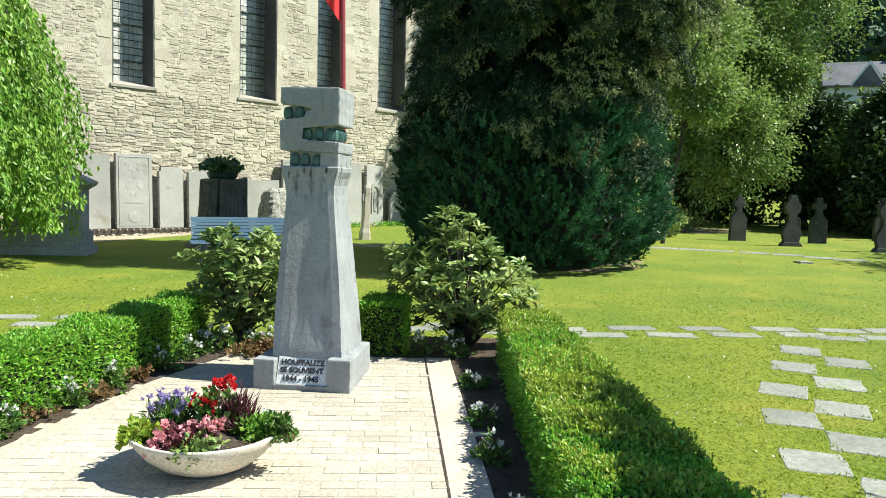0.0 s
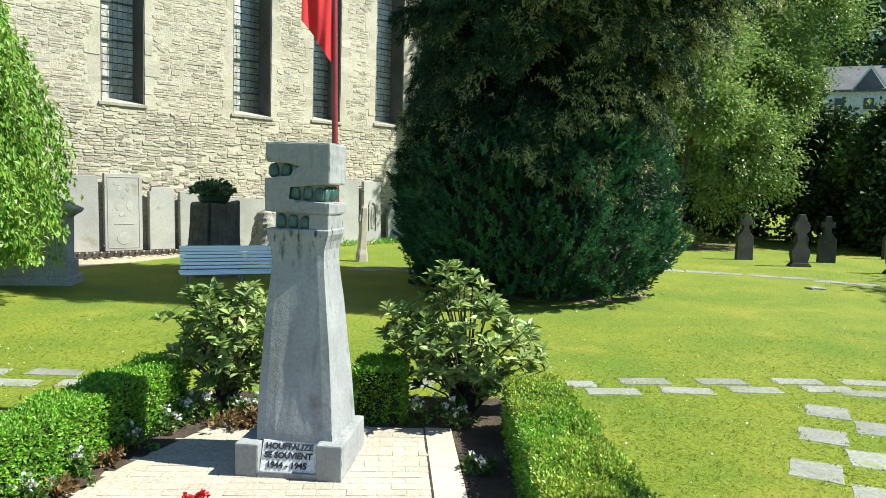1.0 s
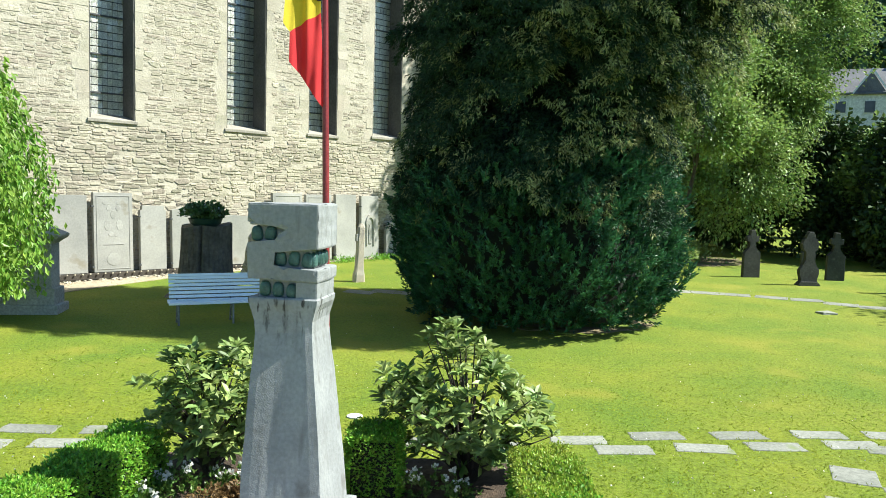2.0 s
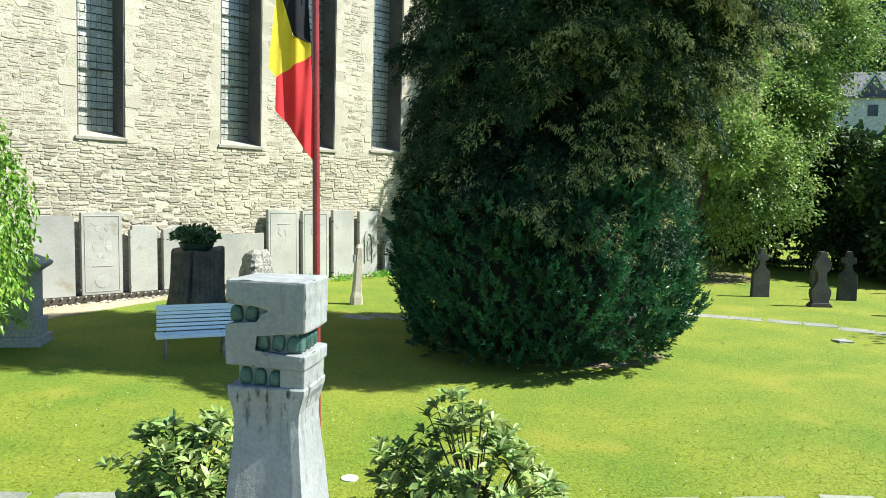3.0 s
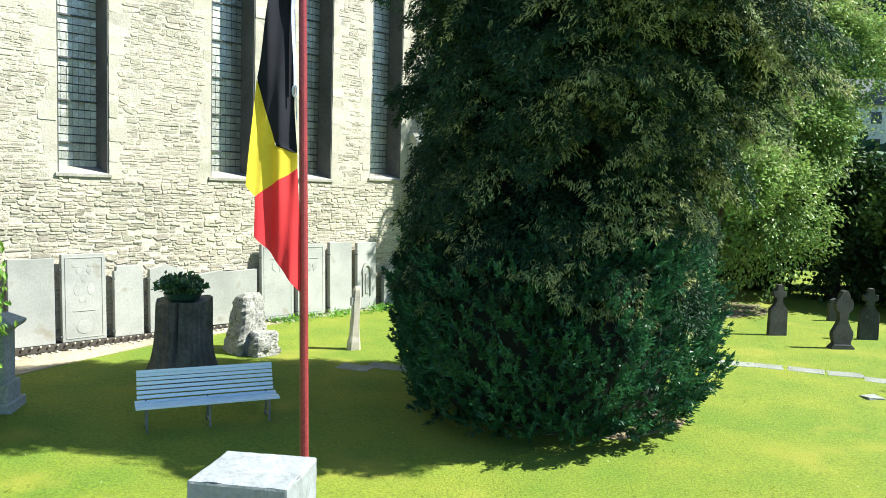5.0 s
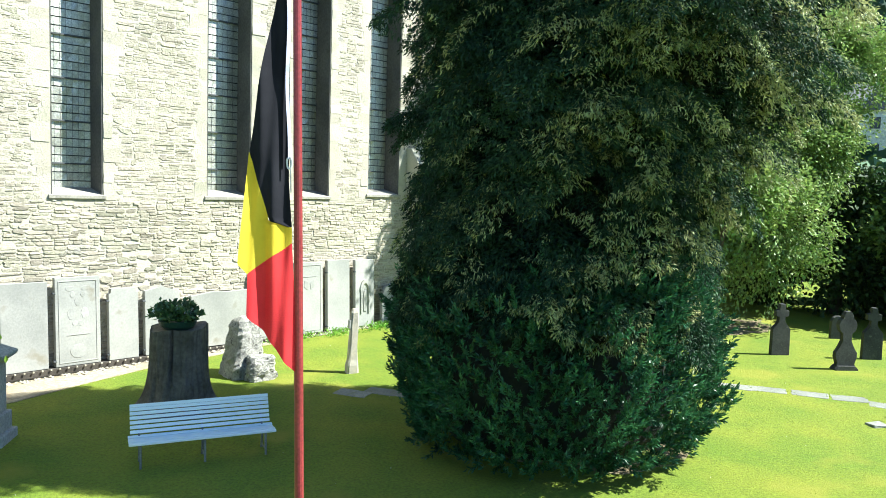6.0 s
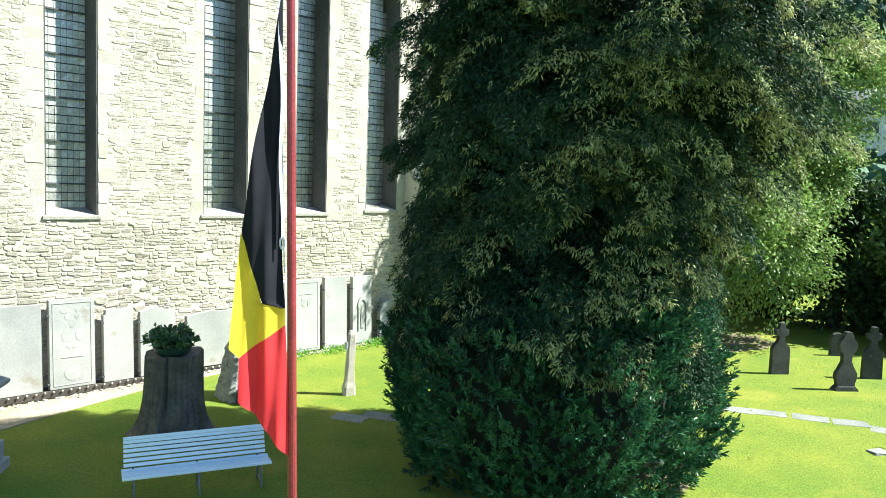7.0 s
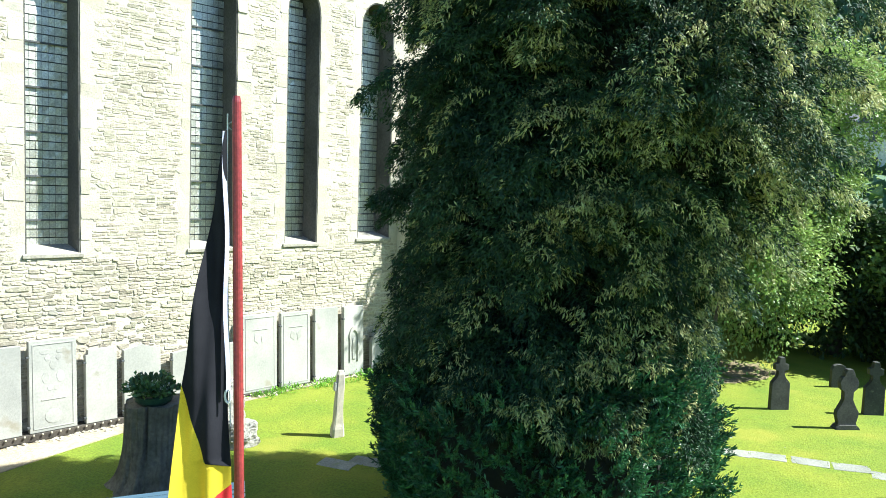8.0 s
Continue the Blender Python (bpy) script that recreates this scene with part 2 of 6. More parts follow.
def mesh_np(name, verts, faces):
    """A mesh from arrays; every face has the same number of corners."""
    me = bpy.data.meshes.new(name)
    verts, faces = np.asarray(verts, np.float32), np.asarray(faces, np.int32)
    k = faces.shape[1]
    me.vertices.add(len(verts))
    me.vertices.foreach_set("co", verts.ravel())
    me.loops.add(faces.size)
    me.loops.foreach_set("vertex_index", faces.ravel())
    me.polygons.add(len(faces))
    me.polygons.foreach_set("loop_start", np.arange(0, faces.size, k, dtype=np.int32))
    me.polygons.foreach_set("loop_total", np.full(len(faces), k, np.int32))
    me.update(calc_edges=True)
    me.validate()
    me.shade_flat()
    return me


def mesh_bm(name, bm, smooth=False):
    me = bpy.data.meshes.new(name)
    bmesh.ops.recalc_face_normals(bm, faces=bm.faces)
    if smooth:
        for f in bm.faces:
            f.smooth = True
    bm.to_mesh(me)
    bm.free()
    return me


def part(name, shape, mat, parent=None, label="", m=None, smooth=False):
    """Links a bmesh or a mesh as one object, under a thing or a part if one is given."""
    me = mesh_bm(name, shape, smooth) if isinstance(shape, bmesh.types.BMesh) else shape
    if mat is not None and not me.materials:
        me.materials.append(mat)
    ob = new(name, me)
    if parent is not None:
        ob.parent = parent
    if m is not None:
        ob.matrix_basis = m
    if label:
        tagged(ob, label)
    return ob


def thing(name, label, category, m=None, group="", kind=""):
    ob = new(name)
    ob.empty_display_size = 0.1
    if m is not None:
        ob.matrix_basis = m
    return tagged(ob, label, category, group, kind)


def box_bm(x0, x1, y0, y1, z0, z1, bevel=0.0, bm=None, rough=0.0):
    """A box, bevelled and with uneven corners if wanted."""
    own = bmesh.new()
    bmesh.ops.create_cube(own, size=1)
    for v in own.verts:
        v.co = Vector((x0 if v.co.x < 0 else x1, y0 if v.co.y < 0 else y1, z0 if v.co.z < 0 else z1))
        if rough:
            v.co += Vector(RNG.normal(0, rough, 3))
    if bevel:
        bmesh.ops.bevel(own, geom=own.edges[:], offset=bevel, segments=2, affect="EDGES", profile=0.6)
    if bm is None:
        return own
    tmp = bpy.data.meshes.new("tmp")
    own.to_mesh(tmp)
    own.free()
    bm.from_mesh(tmp)
    bpy.data.meshes.remove(tmp)
    return bm


def loft_bm(rings, cap=True):
    """Joins rings with equal numbers of points."""
    bm = bmesh.new()
    rows = [[bm.verts.new(p) for p in ring] for ring in rings]
    n = len(rows[0])
    for a, b in zip(rows, rows[1:]):
        for i in range(n):
            bm.faces.new((a[i], a[(i + 1) % n], b[(i + 1) % n], b[i]))
    if cap:
        bm.faces.new(rows[0][::-1])
        bm.faces.new(rows[-1])
    return bm


def prism_bm(outline, y0, y1, bevel=0.0):
    """An outline in x and z, extruded from y0 to y1."""
    bm = bmesh.new()
    a = [bm.verts.new((x, y0, z)) for x, z in outline]
    b = [bm.verts.new((x, y1, z)) for x, z in outline]
    bm.faces.new(a)
    bm.faces.new(b[::-1])
    n = len(a)
    for i in range(n):
        bm.faces.new((a[i], b[i], b[(i + 1) % n], a[(i + 1) % n]))
    if bevel:
        bmesh.ops.bevel(bm, geom=bm.edges[:], offset=bevel, segments=2, affect="EDGES", profile=0.6)
    return bm


def tube_bm(points, radii, sides=10, bm=None):
    """A tapered tube along points."""
    bm = bm or bmesh.new()
    rows = []
    for i, p in enumerate(points):
        p = Vector(p)
        ahead = Vector(points[min(i + 1, len(points) - 1)]) - Vector(points[max(i - 1, 0)])
        ahead.normalize()
        side = ahead.cross(Vector((0.31, 0.95, 0.05)))
        side.normalize()
        up = side.cross(ahead)
        rows.append([bm.verts.new(p + (side * math.cos(t) + up * math.sin(t)) * float(radii[i])) for t in np.linspace(0, 2 * math.pi, sides, endpoint=False)])
    for a, b in zip(rows, rows[1:]):
        for i in range(sides):
            bm.faces.new((a[i], a[(i + 1) % sides], b[(i + 1) % sides], b[i]))
    bm.faces.new(rows[0][::-1])
    bm.faces.new(rows[-1])
    return bm


def unit(v):
    return v / (np.linalg.norm(v, axis=-1, keepdims=True) + 1e-9)


def leaves(base, ahead, length, width, spread=0.5, curl=0.15, face=None, roll=0.5):
    """Leaf blades as bent diamonds: a base point, a way and a size for each. Returns vertices and faces."""
    n = len(base)
    ahead = unit(ahead + RNG.normal(0, spread, (n, 3)))
    side = unit(np.cross(ahead, RNG.normal(0, 1, (n, 3)) if face is None else face + RNG.normal(0, roll, (n, 3))))
    up = np.cross(side, ahead)
    size = (RNG.uniform(0.7, 1.25, (n, 1))) * length
    mid = base + ahead * size * 0.5
    v = np.stack([base, mid + side * width * size / length + up * curl * size, base + ahead * size, mid - side * width * size / length + up * curl * size], 1)
    return v.reshape(-1, 3), np.arange(4 * n).reshape(n, 4)


def ribbed_leaves(base, ahead, length, width, spread, droop, face, roll):
    """Long leathery leaves, folded along the midrib and bent down towards the tip."""
    n = len(base)
    ahead = unit(ahead + RNG.normal(0, spread, (n, 3)))
    side = unit(np.cross(ahead, face + RNG.normal(0, roll, (n, 3))))
    up = np.cross(side, ahead)
    size = RNG.uniform(0.65, 1.25, (n, 1)) * length
    w = width * size / length
    rows = []
    for s, k in ((0.0, 0.12), (0.35, 0.9), (0.7, 0.95), (1.0, 0.05)):
        mid = base + ahead * size * s - up * droop * size * s * s
        rows.append((mid + side * w * k + up * w * k * 0.35, mid, mid - side * w * k + up * w * k * 0.35))
    v = np.stack([p for row in rows for p in row], 1)
    quads = np.array([(3 * r + c, 3 * r + c + 1, 3 * r + c + 4, 3 * r + c + 3) for r in range(3) for c in range(2)])
    f = (np.arange(n)[:, None, None] * 12 + quads[None]).reshape(-1, 4)
    return v.reshape(-1, 3), f


def clumps(centres, ways, per, spread, length, width, droop=0.0, wild=0.5, face=None, roll=0.5):
    """Leaf clumps round the centres, turned along the ways."""
    c = np.repeat(centres, per, 0)
    w = np.repeat(ways, per, 0)
    p = c + RNG.normal(0, 1, c.shape) * spread
    if face is not None:
        face = np.repeat(np.broadcast_to(face, centres.shape), per, 0)
    return leaves(p, w + np.array([0, 0, -droop]), length, width, wild, face=face, roll=roll)


def shoots(base, way, length, per, needle, width):
    """Brush-like shoots: an axis for each base point, with needles standing off all along it."""
    n = len(base)
    size = RNG.uniform(0.55, 1.3, (n, 1)) * length
    b, w, ln = np.repeat(base, per, 0), np.repeat(way, per, 0), np.repeat(size, per, 0)
    u = RNG.uniform(0.05, 1, (n * per, 1))
    off = unit(np.cross(w, RNG.normal(0, 1, w.shape)))
    bend = np.array([0, 0, 0.22]) * u ** 2
    return leaves(b + (w + bend) * u * ln, w + bend + off * (1.15 - 0.7 * u), needle, width, 0.15, 0.08, w + off * 0.3, 0.5)


def lumpy(p, size, seed=0.0):
    """Smooth noise at many points, by a sum of waves."""
    out = np.zeros(len(p))
    r = np.random.default_rng(abs(int(seed)) + 11)
    for k in range(7):
        w = r.normal(0, 1, 3) / size
        out += np.sin(p @ w + r.uniform(0, 6.28))
    return out / 2.6

# ---- ground ----


def ground_height(x, y):
    """Lawn, climbing gently; far behind, the wooded side of the valley."""
    z = level(y)
    far = max(0.0, math.hypot(max(x, 0) * 0.8, max(y, 0)) - 48.0)
    return z + (min(far, 50.0) * 0.2 + min(max(far - 50.0, 0.0), 80.0) * 0.62) * (1 if y > 10 else 0)


def build_ground():
    xs = np.unique(np.r_[np.linspace(-400, -30, 8), np.linspace(-30, 60, 46), np.linspace(60, 400, 12)])
    ys = np.unique(np.r_[np.linspace(-400, -10, 8), np.linspace(-10, 36, 47), np.linspace(36, 220, 30), np.linspace(220, 500, 6)])
    v = np.array([(x, y, ground_height(x, y)) for y in ys for x in xs])
    n = len(xs)
    f = np.array([(j * n + i, j * n + i + 1, (j + 1) * n + i + 1, (j + 1) * n + i) for j in range(len(ys) - 1) for i in range(n - 1)])
    ob = part("ground", mesh_np("ground", v, f), M["lawn"])
    for p in ob.data.polygons:
        p.use_smooth = True
    return tagged(ob, "sunlit mown churchyard lawn rising gently to the church", "lawn", kind="structure")


build_ground()


def sheet(name, outline, mat, lift, label, category):
    """A thin bed of earth or sand that follows the lawn, with a soft edge."""
    bm = bmesh.new()
    top = [bm.verts.new((x, y, level(y) + lift)) for x, y in outline]
    low = [bm.verts.new((x, y, level(y) - 0.06)) for x, y in outline]
    bm.faces.new(top)
    for i in range(len(top)):
        j = (i + 1) % len(top)
        bm.faces.new((top[i], low[i], low[j], top[j]))
    return tagged(part(name, bm, mat), label, category, kind="structure")


def wavy(a, b, n, amp):
    t = np.linspace(0, 1, n, endpoint=False)
    return [(a[0] + (b[0] - a[0]) * s + RNG.normal(0, amp), a[1] + (b[1] - a[1]) * s + RNG.normal(0, amp)) for s in t]


# ---- church ----
CHURCH = pose(-7.7, 18.1, 0, 0, 0, 45)      # x along the wall, y into it, z up
WINDOWS = ((-0.06, 0.95, 3.86), (3.24, 4.37, 3.87), (5.70, 6.66, 3.92), (7.95, 9.07, 4.00))
SPRING, APEX = 9.45, 10.15
WALL_L, WALL_R, WALL_T, WALL_TOP = -7.0, 18.0, 0.95, 12.5


def arch(u0, u1, n=14):
    """The round head of a window, from the left springing to the right one."""
    c, r = (u0 + u1) / 2, (u1 - u0) / 2
    return [(c - r * math.cos(t), SPRING + (APEX - SPRING) * math.sin(t)) for t in np.linspace(0, math.pi, n)]


def build_church_wall():
    bm = bmesh.new()
    zb = -0.3
    box_bm(WALL_L, WALL_R, 0, WALL_T, zb, 3.80, bm=bm)
    edges = [WALL_L] + [e for w in WINDOWS for e in w[:2]] + [WALL_R]
    for a, b in zip(edges[::2], edges[1::2]):
        box_bm(a, b, 0, WALL_T, 3.80, APEX + 0.02, bm=bm)
    box_bm(WALL_L, WALL_R, 0, WALL_T, APEX + 0.02, WALL_TOP, bm=bm)
    for u0, u1, zs in WINDOWS:
        box_bm(u0, u1, 0.02, WALL_T, 3.80, zs - 0.06, bm=bm)
        pts = arch(u0, u1)
        for (a, za), (b, zc) in zip(pts, pts[1:]):
            vs = [bm.verts.new(p) for p in ((a, 0, za), (b, 0, zc), (b, 0, APEX + 0.02), (a, 0, APEX + 0.02), (a, WALL_T, za), (b, WALL_T, zc))]
            bm.faces.new(vs[:4])
            bm.faces.new((vs[0], vs[4], vs[5], vs[1]))
    ob = part("wall_church", bm, M["mortar"], m=CHURCH)
    return tagged(ob, "tall sunlit church wall of pale rubble stone", "wall", kind="structure")


wall_church = build_church_wall()


def build_church_body():
    """The plain rest of the church behind its long wall, and its roof."""
    bm = bmesh.new()
    box_bm(WALL_L, WALL_L + 0.8, WALL_T + 0.01, 11.2, -0.3, WALL_TOP, bm=bm)
    box_bm(WALL_R - 0.8, WALL_R, WALL_T + 0.01, 11.2, -0.3, WALL_TOP, bm=bm)
    box_bm(WALL_L + 0.81, WALL_R - 0.81, 10.4, 11.2, -0.3, WALL_TOP, bm=bm)
    tagged(part("wall_church_rear", bm, M["mortar"], m=CHURCH), "plain rear and end walls of the church", "wall", kind="structure")
    a, b = WALL_L - 0.4, WALL_R + 0.4
    roof = bmesh.new()
    pts = [(-0.5, WALL_TOP - 0.02), (5.6, 18.0), (11.7, WALL_TOP - 0.02), (11.7, WALL_TOP + 0.2), (5.6, 18.25), (-0.5, WALL_TOP + 0.2)]
    va, vb = [roof.verts.new((a, y, z)) for y, z in pts], [roof.verts.new((b, y, z)) for y, z in pts]
    roof.faces.new(va[::-1])
    roof.faces.new(vb)
    for i in range(6):
        roof.faces.new((va[i], vb[i], vb[(i + 1) % 6], va[(i + 1) % 6]))
    tagged(part("roof_church", roof, M["slate"], m=CHURCH), "steep slate roof of the church", "roof", kind="structure")
    fl = box_bm(WALL_L + 0.81, WALL_R - 0.81, WALL_T + 0.01, 10.39, 0.0, 0.1)
    tagged(part("floor_church", fl, M["reveal"], m=CHURCH), "dark stone floor inside the church", "floor", kind="structure")


build_church_body()

GLASS_Y = 0.58


def build_window(u0, u1, zs, number):
    """A tall round-headed church window: reveal, sloping sill, leaded glass, saddle bars."""
    win = thing("window_%d" % number, "tall round-headed leaded church window with iron bars", "window", m=CHURCH, group="church windows", kind="structure")
    # reveal lining on both sides and under the head
    lining = bmesh.new()
    pts = [(u0, zs - 0.05)] + arch(u0, u1, 18) + [(u1, zs - 0.05)]
    inner = [(u0 + 0.03, zs - 0.05)] + [((u0 + u1) / 2 + (x - (u0 + u1) / 2) * 0.94, SPRING + (z - SPRING) * 0.95) for x, z in arch(u0, u1, 18)] + [(u1 - 0.03, zs - 0.05)]
    rows = []
    for (x, z), (xi, zi) in zip(pts, inner):
        rows.append([lining.verts.new(p) for p in ((x, 0.012, z), (xi, 0.012, zi), (xi, GLASS_Y + 0.05, zi), (x, GLASS_Y + 0.05, z))])
    for a, b in zip(rows, rows[1:]):
        for i in range(4):
            lining.faces.new((a[i], b[i], b[(i + 1) % 4], a[(i + 1) % 4]))
    # dark lining colour paints the recess as shaded
    part("reveal", lining, M["reveal"], win, "weathered stone reveal, dark grey standing for its shade")
    sill = prism_bm([(-0.04, -0.09), (GLASS_Y, -0.09), (GLASS_Y, 0.13), (-0.04, -0.02)], u0 - 0.05, u1 + 0.05, 0.008)
    sill.transform(Matrix(((0, 1, 0, 0), (1, 0, 0, 0), (0, 0, 1, zs), (0, 0, 0, 1))))
    part("sill", sill, M["sill"], win, "sloping weathered stone sill")
    # small panes, row by row, each slightly out of true
    a0, a1 = u0 + 0.03, u1 - 0.03
    cols, row_h = 8, 0.172
    cw = (a1 - a0) / cols
    v, f = [], []
    z = zs + 0.10
    rows_n = int((APEX - z) / row_h) + 1
    c, r = (u0 + u1) / 2, (u1 - u0) / 2 - 0.03
    for j in range(rows_n):
        z0, z1 = z + j * row_h, z + (j + 1) * row_h - 0.022
        for i in range(cols):
            xa, xb = a0 + i * cw + 0.003, a0 + (i + 1) * cw - 0.003
            if z1 > SPRING and ((max(abs(xa - c), abs(xb - c)) / r) ** 2 + ((z1 - SPRING) / (APEX - SPRING - 0.03)) ** 2) > 1.0:
                continue
            tilt = RNG.normal(0, 0.004, 4)
            k = len(v)
            v += [(xa, GLASS_Y + tilt[0], z0), (xb, GLASS_Y + tilt[1], z0), (xb, GLASS_Y + tilt[2], z1), (xa, GLASS_Y + tilt[3], z1)]
            f.append((k, k + 1, k + 2, k + 3))
    part("glazing", mesh_np("glazing", v, f), M["glass"], win, "grey-green leaded panes")
    back = bmesh.new()
    ring = [back.verts.new((x, GLASS_Y + 0.03, zz)) for x, zz in [(a0, zs)] + [(c + (x - c) * 0.93, SPRING + (zz - SPRING) * 0.94) for x, zz in arch(u0, u1, 18)] + [(a1, zs)]]
    back.faces.new(ring)
    part("lead_net", back, M["lead"], win, "dark lead between the panes")
    # saddle bars, one in every five rows
    for j in range(3, rows_n, 5):
        zz = z + j * row_h - 0.006
        half = r if zz < SPRING else r * math.sqrt(max(0.02, 1 - ((zz - SPRING) / (APEX - SPRING)) ** 2))
        part("saddle_bar", box_bm(c - half, c + half, GLASS_Y - 0.045, GLASS_Y - 0.012, zz - 0.016, zz + 0.016), M["lead"], win)
    return win


for k, w in enumerate(WINDOWS):
    build_window(*w, k + 1)


def build_buttress():
    bm = prism_bm([(-0.55, -0.3), (0.02, -0.3), (0.02, 5.3), (-0.18, 5.3), (-0.55, 4.75)], 9.35, 10.15, 0.02)
    bm.transform(Matrix(((0, 1, 0, 0), (1, 0, 0, 0), (0, 0, 1, 0), (0, 0, 0, 1))))
    tagged(part("buttress", bm, M["ashlar"], m=CHURCH), "shaded stone buttress with a sloping top", "buttress", kind="structure")


build_buttress()

# ---- grave slabs along the church ----
SLABS = (
    (-2.05, -1.22, 2.02, "flat", 0.010), (-1.06, -0.23, 2.16, "flat", 0.03), (-0.09, 0.77, 2.22, "relief", 0.0), (0.94, 1.55, 1.94, "notched", 0.02),
    (1.70, 2.48, 1.86, "peaked", 0.0), (2.74, 4.31, 1.71, "worn", 0.03), (4.45, 5.36, 2.28, "framed", 0.0), (5.48, 6.32, 2.25, "framed", 0.02),
    (6.48, 7.19, 2.27, "flat", 0.0), (7.38, 8.02, 2.24, "figure", 0.02), (8.33, 8.75, 1.56, "broken", 0.0),
)
SLAB_WORDS = {
    "flat": "plain grey upright grave slab leaning on the church wall", "relief": "grey grave slab carved with a coat of arms",
    "notched": "small grey grave slab with notched shoulders", "peaked": "grey grave slab with a low pointed top",
    "worn": "wide low worn grave slab, stained brown", "framed": "grey grave slab with a carved border",
    "figure": "dark-stained grave slab with an arched carved niche", "broken": "short broken grave slab in the shade",
}


def strip(bm, x0, x1, z0, z1, y, t=0.007):
    box_bm(x0, x1, y - t, y + 0.01, z0, z1, 0.003, bm)


def build_slab(u0, u1, top, style, back):
    zb, w, h = 0.47, u1 - u0, top - 0.47
    lean = pose((u0 + u1) / 2, -0.24 - back * 0.5, zb, -2.0)
    slab = thing("grave_slab", SLAB_WORDS[style], "grave slab", m=CHURCH @ lean, group="grave slabs along the church wall")
    x0, x1 = -w / 2, w / 2
    outline = {
        "notched": [(x0, 0), (x1, 0), (x1, h - 0.1), (x1 - 0.05, h - 0.1), (x1 - 0.05, h), (x0 + 0.05, h), (x0 + 0.05, h - 0.1), (x0, h - 0.1)],
        "peaked": [(x0, 0), (x1, 0), (x1, h - 0.06), (0.08, h + 0.02), (0, h + 0.07), (-0.08, h + 0.03), (x0, h - 0.02)],
        "worn": [(x0, 0.02), (x1, 0), (x1, h), (0.1, h - 0.03), (-0.2, h + 0.01), (x0, h - 0.06)],
        "broken": [(x0, 0), (x1, 0), (x1, h), (x0 + 0.12, h - 0.1), (x0, h - 0.35)],
    }.get(style, [(x0, 0), (x1, 0), (x1, h), (x0, h + 0.005)])
    part("panel", prism_bm(outline, -0.06, 0.06, 0.008), M["slab"], slab)
    carve = bmesh.new()
    y = -0.062
    if style in ("relief", "framed"):
        b = 0.06
        strip(carve, x0 + b, x1 - b, h - b - 0.02, h - b, y)
        strip(carve, x0 + b, x1 - b, b, b + 0.02, y)
        strip(carve, x0 + b, x0 + b + 0.02, b + 0.021, h - b - 0.021, y)
        strip(carve, x1 - b - 0.02, x1 - b, b + 0.021, h - b - 0.021, y)
    if style == "relief":
        for px, pz, pw, ph in [(sx * 0.15, h - 0.22, 0.10, 0.05) for sx in (-1, 1)] + [(sx * 0.10, h - 0.34, 0.05, 0.06) for sx in (-1, 1)] + [(0, h - 0.48, 0.07, 0.09)] + [(sx * 0.13, h - 0.72, 0.075, 0.12) for sx in (-1, 1)] + [(sx * 0.05, h - 0.92, 0.06, 0.05) for sx in (-1, 1)]:
            bump = [(px + pw * math.cos(t) * RNG.uniform(0.85, 1.1), pz + ph * math.sin(t) * RNG.uniform(0.85, 1.1)) for t in np.linspace(0, 2 * math.pi, 12, endpoint=False)]
            carve.from_mesh(mesh_bm("t", prism_bm(bump, y - 0.002, y + 0.01, 0.004)))
        strip(carve, -0.22, 0.22, 0.60, 0.615, y)
        ring = [(0.16 * math.cos(t), 0.28 + 0.14 * math.sin(t)) for t in np.linspace(0, 2 * math.pi, 14, endpoint=False)]
        carve.from_mesh(mesh_bm("t", prism_bm(ring, y - 0.004, y + 0.01, 0.002)))
    if style == "framed":
        strip(carve, -0.2, 0.2, h - 0.36, h - 0.345, y)
        for sx in (-1, 1):
            carve.from_mesh(mesh_bm("t", prism_bm([(sx * 0.02, h - 0.5), (sx * 0.14, h - 0.44), (sx * 0.16, h - 0.6), (sx * 0.05, h - 0.68)], y - 0.005, y + 0.01, 0.002)))
    if style == "figure":
        ring = [(-0.15, 0.35), (-0.11, 0.35), (-0.11, 0.95)] + [(-0.11 * math.cos(t), 0.95 + 0.2 * math.sin(t)) for t in np.linspace(0.1, math.pi - 0.1, 9)] + [(0.11, 0.35), (0.15, 0.35), (0.15, 0.95)]
        ring += [(0.17 * math.cos(t), 0.95 + 0.3 * math.sin(t)) for t in np.linspace(0.1, math.pi - 0.1, 9)] + [(-0.15, 0.95)]
        carve.from_mesh(mesh_bm("t", prism_bm(ring, y - 0.03, y + 0.01)))
        carve.from_mesh(mesh_bm("t", prism_bm([(-0.05, 0.4), (0.05, 0.4), (0.07, 0.75), (0.03, 0.95), (-0.03, 0.95), (-0.06, 0.75)], y - 0.02, y + 0.01, 0.006)))
    if len(carve.verts):
        part("carving", carve, M["slab"], slab, "shallow weathered carving")
    else:
        carve.free()
    # iron clamps that hold the slab
    for sx, hz in ((x0 - 0.025, h * 0.82), (x0 - 0.025, 0.1)):
        part("clamp", box_bm(sx - 0.02, sx + 0.035, -0.075, 0.0, hz, hz + 0.035, 0.004), M["lead"], slab, "small rusty iron clamp")


for s in SLABS:
    build_slab(*s)


